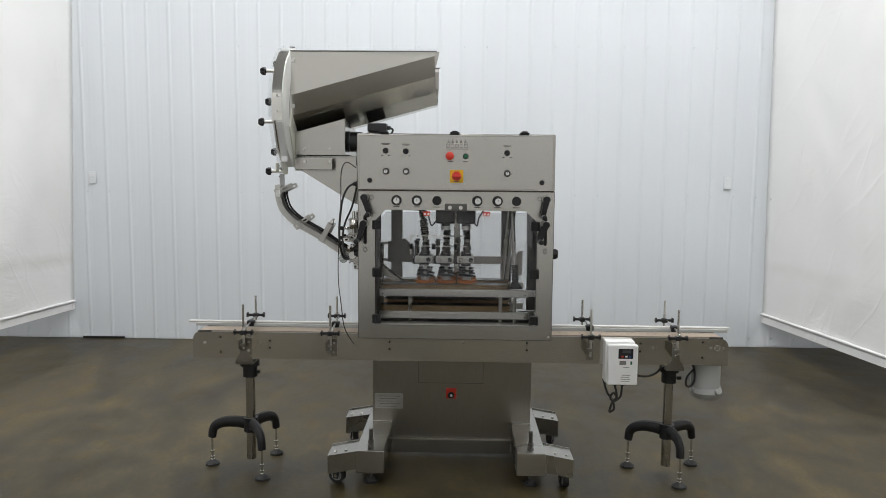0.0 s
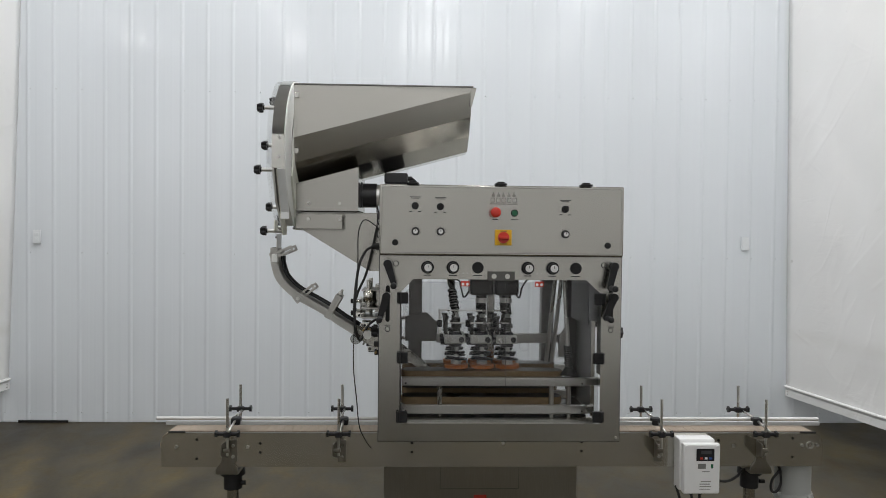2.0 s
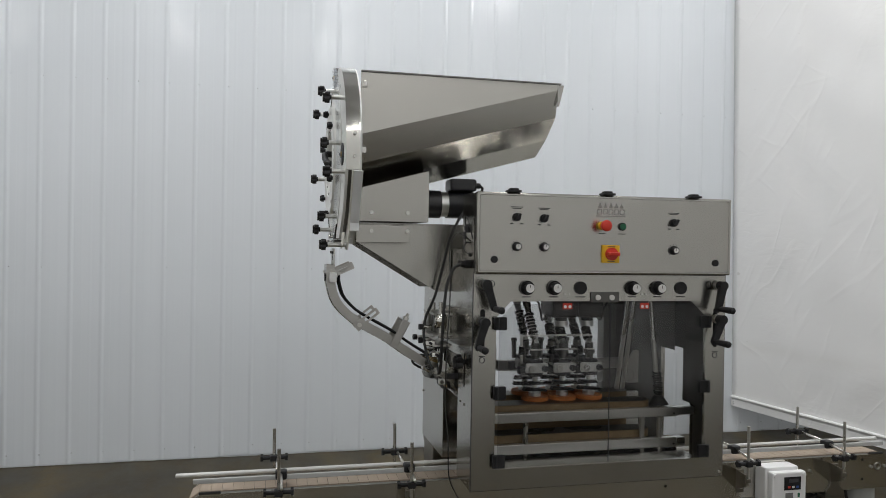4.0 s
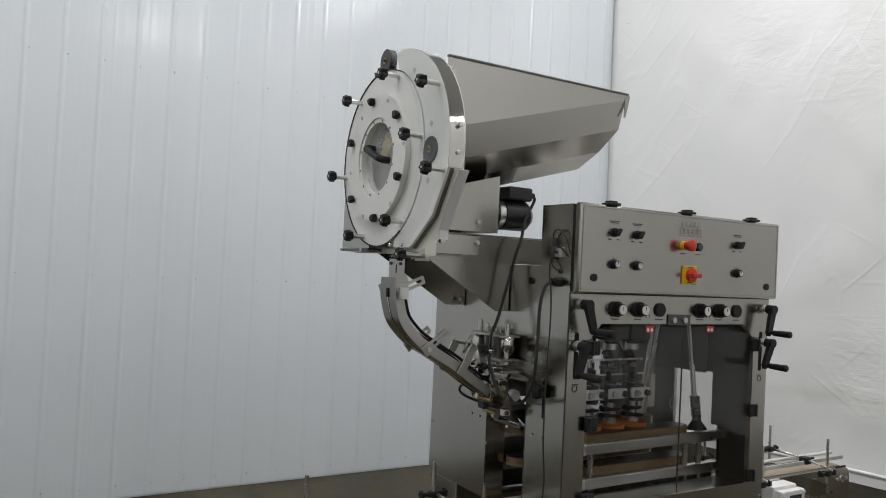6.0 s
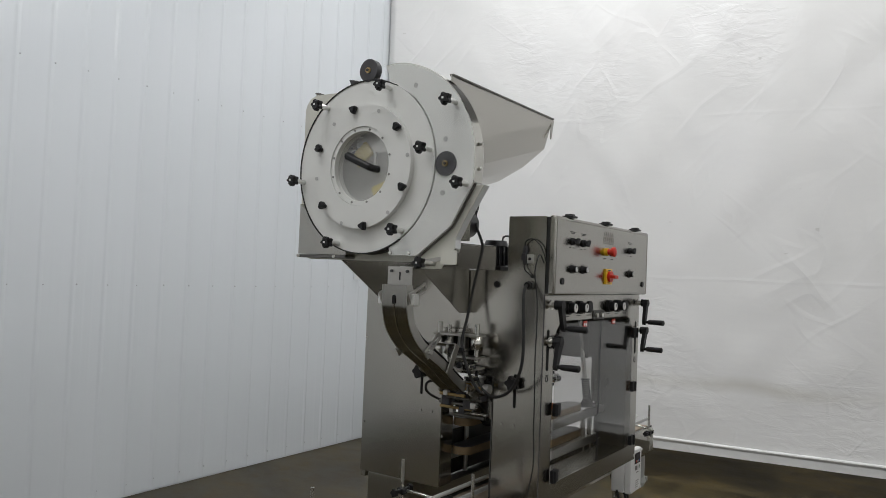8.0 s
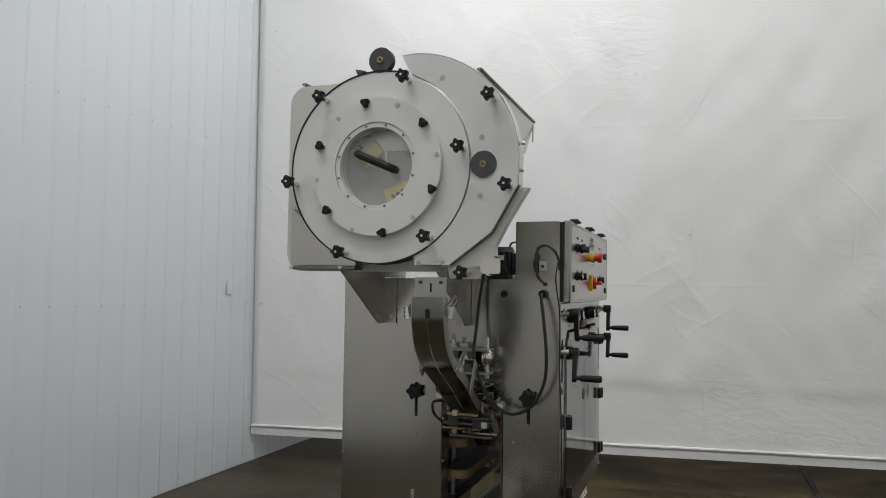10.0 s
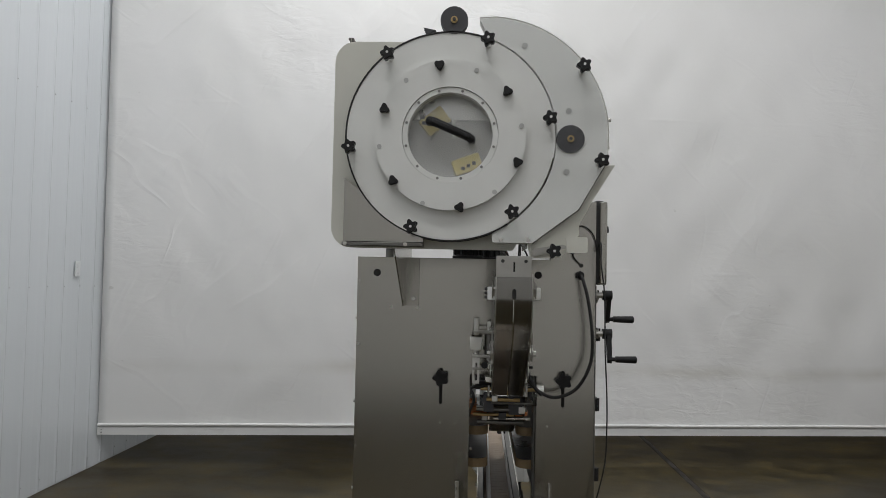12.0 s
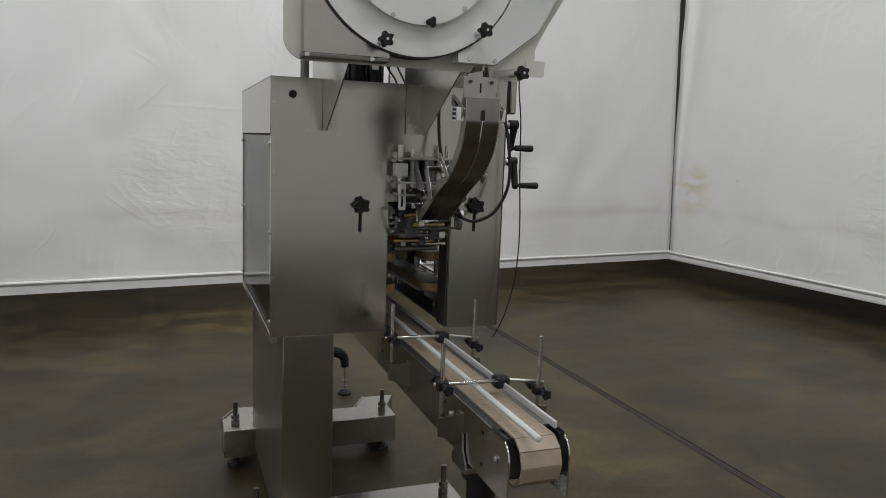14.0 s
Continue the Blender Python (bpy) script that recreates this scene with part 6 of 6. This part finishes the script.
# guide rails on posts: a flat bar at the front, a round rail behind it
b = bm()
add_box(b, -1.455, 1.505, -0.1965, -0.1870, 0.8475, 0.8660, 0.0035)
part("guide_rail", b, RAILGREY, conv, "flat grey guide rail")
b = bm()
add_cyl(b, (-1.52, -0.112, 0.857), (1.54, -0.112, 0.857), 0.0080, 14)
for x in (-1.52, 1.54):
    add_ball(b, (x, -0.112, 0.857), 0.0079, 10, (0.5, 1, 1))
part("guide_rail", b, RAILPALE, conv, "white plastic guide rail")


def post(x, front):
    y = -0.300 if front else -0.005
    s = -1 if front else 1
    ye = -0.232 if front else -0.068
    zc = 0.836 if front else 0.876
    b = bm()
    add_cyl(b, (x, y, 0.742), (x, y, 0.990), 0.0062, 12)
    rod = part("guide_post", b, ZINC, conv, "upright steel rod")
    b = bm()
    # a folded plate: one leaf bolted to the side, the other standing out to hold the rod
    add_box(b, x - 0.010, x + 0.026, min(ye, ye + s * 0.005), max(ye, ye + s * 0.005), 0.696, 0.792, 0.001)
    leaf = [(x - 0.010, ye), (x - 0.010, ye + s * 0.005), (x - 0.020, y + s * 0.016), (x - 0.025, y + s * 0.016)]
    lo, hi = [b.verts.new((p[0], p[1], 0.712 if k < 2 else 0.745)) for k, p in enumerate(leaf)], [b.verts.new((p[0], p[1], 0.795)) for p in leaf]
    fs = [b.faces.new(lo[::-1]), b.faces.new(hi)] + [b.faces.new((lo[k], lo[(k + 1) % 4], hi[(k + 1) % 4], hi[k])) for k in range(4)]
    bmesh.ops.recalc_face_normals(b, faces=fs)
    br = part("post_bracket", b, BASE_STEEL, rod, "folded steel post bracket")
    b = bm()
    add_box(b, x - 0.018, x + 0.009, y - 0.009, y + 0.009, 0.756, 0.774, 0.003)
    part("rod_socket", b, BASE_STEEL, br)
    for z in (0.720, 0.768):
        cylpart("bracket_bolt", (x + 0.010, ye + s * 0.005, z), (x + 0.010, ye + s * 0.013, z), 0.0075, ZINC, br, seg=10)
    b = bm()
    add_box(b, x - 0.015, x + 0.015, y - 0.015, y + 0.015, zc - 0.013, zc + 0.011, 0.004)
    add_cyl(b, (x - 0.048, y, zc), (x + 0.048, y, zc), 0.0078, 12)
    for d in (-1, 1):
        add_prism(b, lobed(0.0155, 5, 30, 0.25), "x", d * 0.042, d * 0.052, Matrix.Translation((x, y, zc)))
    part("clamp", b, BLACK, rod, "black plastic clamp with two star knobs")
    b = bm()
    add_cyl(b, (x + 0.010, y + s * 0.02, 0.852 if front else 0.876), (x + 0.010, -0.182 if front else -0.170, 0.872), 0.0055, 10)
    part("cross_rod", b, ZINC, rod)
    if front:
        b = bm()
        add_box(b, x - 0.010, x + 0.032, -0.208, -0.165, 0.848, 0.882, 0.008)
        part("rail_clip", b, BLACK, rod, "black rail clip")


for x, xr in ((-1.157, -1.170), (-0.679, -0.693), (0.736, 0.735), (1.203, 1.208)):
    post(x, True)
    post(xr, False)


# tripod stands
def stand(x, y, pads):
    b = bm()
    add_cyl(b, (x, y, 0.058), (x, y, 0.60), 0.0265, 24)
    col = part("stand_column", b, STEEL_Z, conv, "steel stand tube")
    b = bm()
    add_prism(b, [(x - 0.050, 0.650), (x + 0.050, 0.650), (x + 0.046, 0.668), (x + 0.024, 0.698), (x + 0.018, 0.742), (x - 0.018, 0.742), (x - 0.024, 0.698), (x - 0.046, 0.668)], "y", -0.241, -0.2345)
    add_prism(b, [(x - 0.050, 0.650), (x + 0.050, 0.650), (x + 0.046, 0.668), (x + 0.024, 0.698), (x + 0.018, 0.742), (x - 0.018, 0.742), (x - 0.024, 0.698), (x - 0.046, 0.668)], "y", -0.0655, -0.059)
    add_box(b, x - 0.05, x + 0.05, -0.241, -0.059, 0.640, 0.657, 0.003)
    part("saddle", b, BASE_STEEL, col, "flared steel saddle bracket")
    b = bm()
    add_cyl(b, (x, y, 0.545), (x, y, 0.610), 0.041, 24)
    add_cyl(b, (x, y, 0.608), (x, y, 0.645), 0.055, 24, 0.052)
    add_cyl(b, (x + 0.04, y - 0.02, 0.575), (x + 0.062, y - 0.02, 0.575), 0.010, 10)
    part("clamp_collar", b, BLACK, col, "black clamping collar")
    b = bm()
    add_cyl(b, (x, y, 0.220), (x, y, 0.302), 0.040, 24)
    for px, py in pads:
        dx, dy = px - x, py - y
        L = math.hypot(dx, dy)
        prof = smooth_line([(0, 0, 0.262), (L * 0.35, 0, 0.270), (L * 0.72, 0, 0.259), (L * 0.94, 0, 0.226), (L, 0, 0.168)], 5)
        a = math.atan2(dy, dx)
        ring = []
        for i, p in enumerate(prof):
            t = (prof[min(i + 1, len(prof) - 1)] - prof[max(i - 1, 0)]).normalized()
            nn = Vector((-t.z, 0, t.x))
            h, w = 0.038 - 0.015 * i / len(prof), 0.025 - 0.003 * i / len(prof)
            ring.append([b.verts.new(Matrix.Translation((x, y, 0)) @ Matrix.Rotation(a, 4, "Z") @ (p + nn * h * math.sin(q) + Vector((0, w * math.cos(q), 0)))) for q in [2 * math.pi * k / 12 for k in range(12)]])
        for r0, r1 in zip(ring, ring[1:]):
            for k in range(12):
                b.faces.new((r0[k], r0[(k + 1) % 12], r1[(k + 1) % 12], r1[k]))
        b.faces.new(ring[-1])
    bmesh.ops.recalc_face_normals(b, faces=b.faces[:])
    tri = part("tripod", b, BLACK, conv, "black moulded three-armed base")
    for k in range(3):
        a = radians(40 + 120 * k)
        cylpart("tripod_screw", (x + 0.038 * math.cos(a), y + 0.038 * math.sin(a), 0.245), (x + 0.047 * math.cos(a), y + 0.047 * math.sin(a), 0.245), 0.006, ZINC, tri, seg=8)
    for px, py in pads:
        b = bm()
        add_cyl(b, (px, py, 0.030), (px, py, 0.172), 0.0062, 12)
        for z in (0.040, 0.075):
            add_cyl(b, (px, py, z), (px, py, z + 0.010), 0.0125, 6)
        add_ball(b, (px, py, 0.030), 0.012, 10)
        part("foot_screw", b, SHINY, tri, "bright foot screw")
        b = bm()
        add_cyl(b, (px, py, 0.0), (px, py, 0.012), 0.040, 24)
        add_cyl(b, (px, py, 0.012), (px, py, 0.030), 0.036, 24, 0.014)
        part("foot_pad", b, RUBBER, tri, "black rubber foot pad")


stand(-1.173, -0.130, ((-1.415, -0.092), (-1.069, -0.290), (-1.083, 0.085)))
stand(1.213, -0.125, ((1.022, -0.012), (1.244, -0.296), (1.407, 0.035)))

# drive controller on the side
b = bm()
add_box(b, 0.815, 0.974, -0.305, -0.236, 0.588, 0.816, 0.006)
vfd = part("drive_controller", b, VFD_WHITE, conv, "white drive controller box with a small display")
b = bm()
add_box(b, 0.824, 0.985, -0.338, -0.306, 0.584, 0.803, 0.006)
part("front_cover", b, VFD_WHITE, vfd)
for x in (0.836, 0.973):
    for z in (0.596, 0.791):
        cylpart("cover_lug", (x, -0.338, z), (x, -0.343, z), 0.008, VFD_WHITE, vfd, seg=12)
boxpart("display", (0.879, 0.958, -0.3405, -0.3375, 0.729, 0.783), BLACK, vfd, "black display panel", 0.001)
for i, mm_ in enumerate((SIGNRED, PAPER, BLUE)):
    boxpart("display_key", (0.895 + i * 0.020, 0.907 + i * 0.020, -0.3415, -0.340, 0.737, 0.746), mm_, vfd, bev=0)
boxpart("display_screen", (0.900, 0.945, -0.3412, -0.340, 0.760, 0.775), GREYDISC, vfd, bev=0)
for x0, x1, z0, z1, mm_ in ((0.886, 0.921, 0.706, 0.728, GREYINK), (0.944, 0.954, 0.708, 0.726, GREEN), (0.905, 0.938, 0.692, 0.695, GREYINK), (0.900, 0.945, 0.648, 0.652, PALEINK), (0.895, 0.940, 0.637, 0.641, PALEINK), (0.895, 0.945, 0.626, 0.630, PALEINK), (0.895, 0.942, 0.615, 0.618, PALEINK)):
    boxpart("print_line", (x0, x1, -0.3392, -0.3378, z0 - 0.011, z1 - 0.011), mm_, vfd, bev=0)
for x in (0.875, 0.915):
    cylpart("cable_gland", (x, -0.29, 0.588), (x, -0.29, 0.568), 0.010, BLACK, vfd, "black cable gland", 12)
b = bm()
add_tube(b, smooth_line([(0.815, -0.27, 0.60), (0.835, -0.285, 0.53), (0.865, -0.30, 0.485), (0.872, -0.30, 0.44), (0.848, -0.30, 0.425), (0.862, -0.30, 0.475), (0.885, -0.30, 0.51), (0.875, -0.29, 0.57)], 8), 0.0062, 8)
add_tube(b, smooth_line([(0.915, -0.29, 0.57), (0.905, -0.30, 0.51), (0.870, -0.305, 0.485), (0.850, -0.305, 0.505), (0.868, -0.30, 0.53), (0.89, -0.29, 0.50)], 8), 0.0062, 8)
part("mains_cable", b, RUBBER, vfd, "coiled black cables")
b = bm()
add_tube(b, smooth_line([(0.965, -0.26, 0.63), (1.02, -0.25, 0.612), (1.07, -0.235, 0.608), (1.12, -0.21, 0.622), (1.16, -0.19, 0.645), (1.30, -0.15, 0.665), (1.335, -0.16, 0.65), (1.345, -0.165, 0.58), (1.325, -0.165, 0.535), (1.30, -0.165, 0.54), (1.302, -0.165, 0.585), (1.335, -0.16, 0.625), (1.40, -0.14, 0.67)], 8), 0.0062, 8)
part("motor_cable", b, RUBBER, conv, "black motor cable with a loop")

# drive motor hanging below the end
MX, MY = 1.425, -0.13
b = bm()
add_cyl(b, (MX - 0.008, MY, 0.515), (MX - 0.008, MY, 0.683), 0.079, 36)
add_cyl(b, (MX - 0.004, MY, 0.500), (MX - 0.004, MY, 0.528), 0.089, 36, 0.081)
add_cyl(b, (MX - 0.004, MY, 0.472), (MX - 0.004, MY, 0.500), 0.074, 36, 0.089)
add_cyl(b, (MX - 0.004, MY, 0.458), (MX - 0.004, MY, 0.472), 0.046, 36, 0.074)
mot = part("drive_motor", b, MOTOR_GREY, conv, "pale grey drive motor")
for k in range(4):
    a = radians(20 + 90 * k)
    cylpart("motor_bolt", (MX - 0.004 + 0.088 * math.cos(a), MY + 0.088 * math.sin(a), 0.502), (MX - 0.004 + 0.088 * math.cos(a), MY + 0.088 * math.sin(a), 0.528), 0.008, MOTOR_GREY, mot, seg=10)
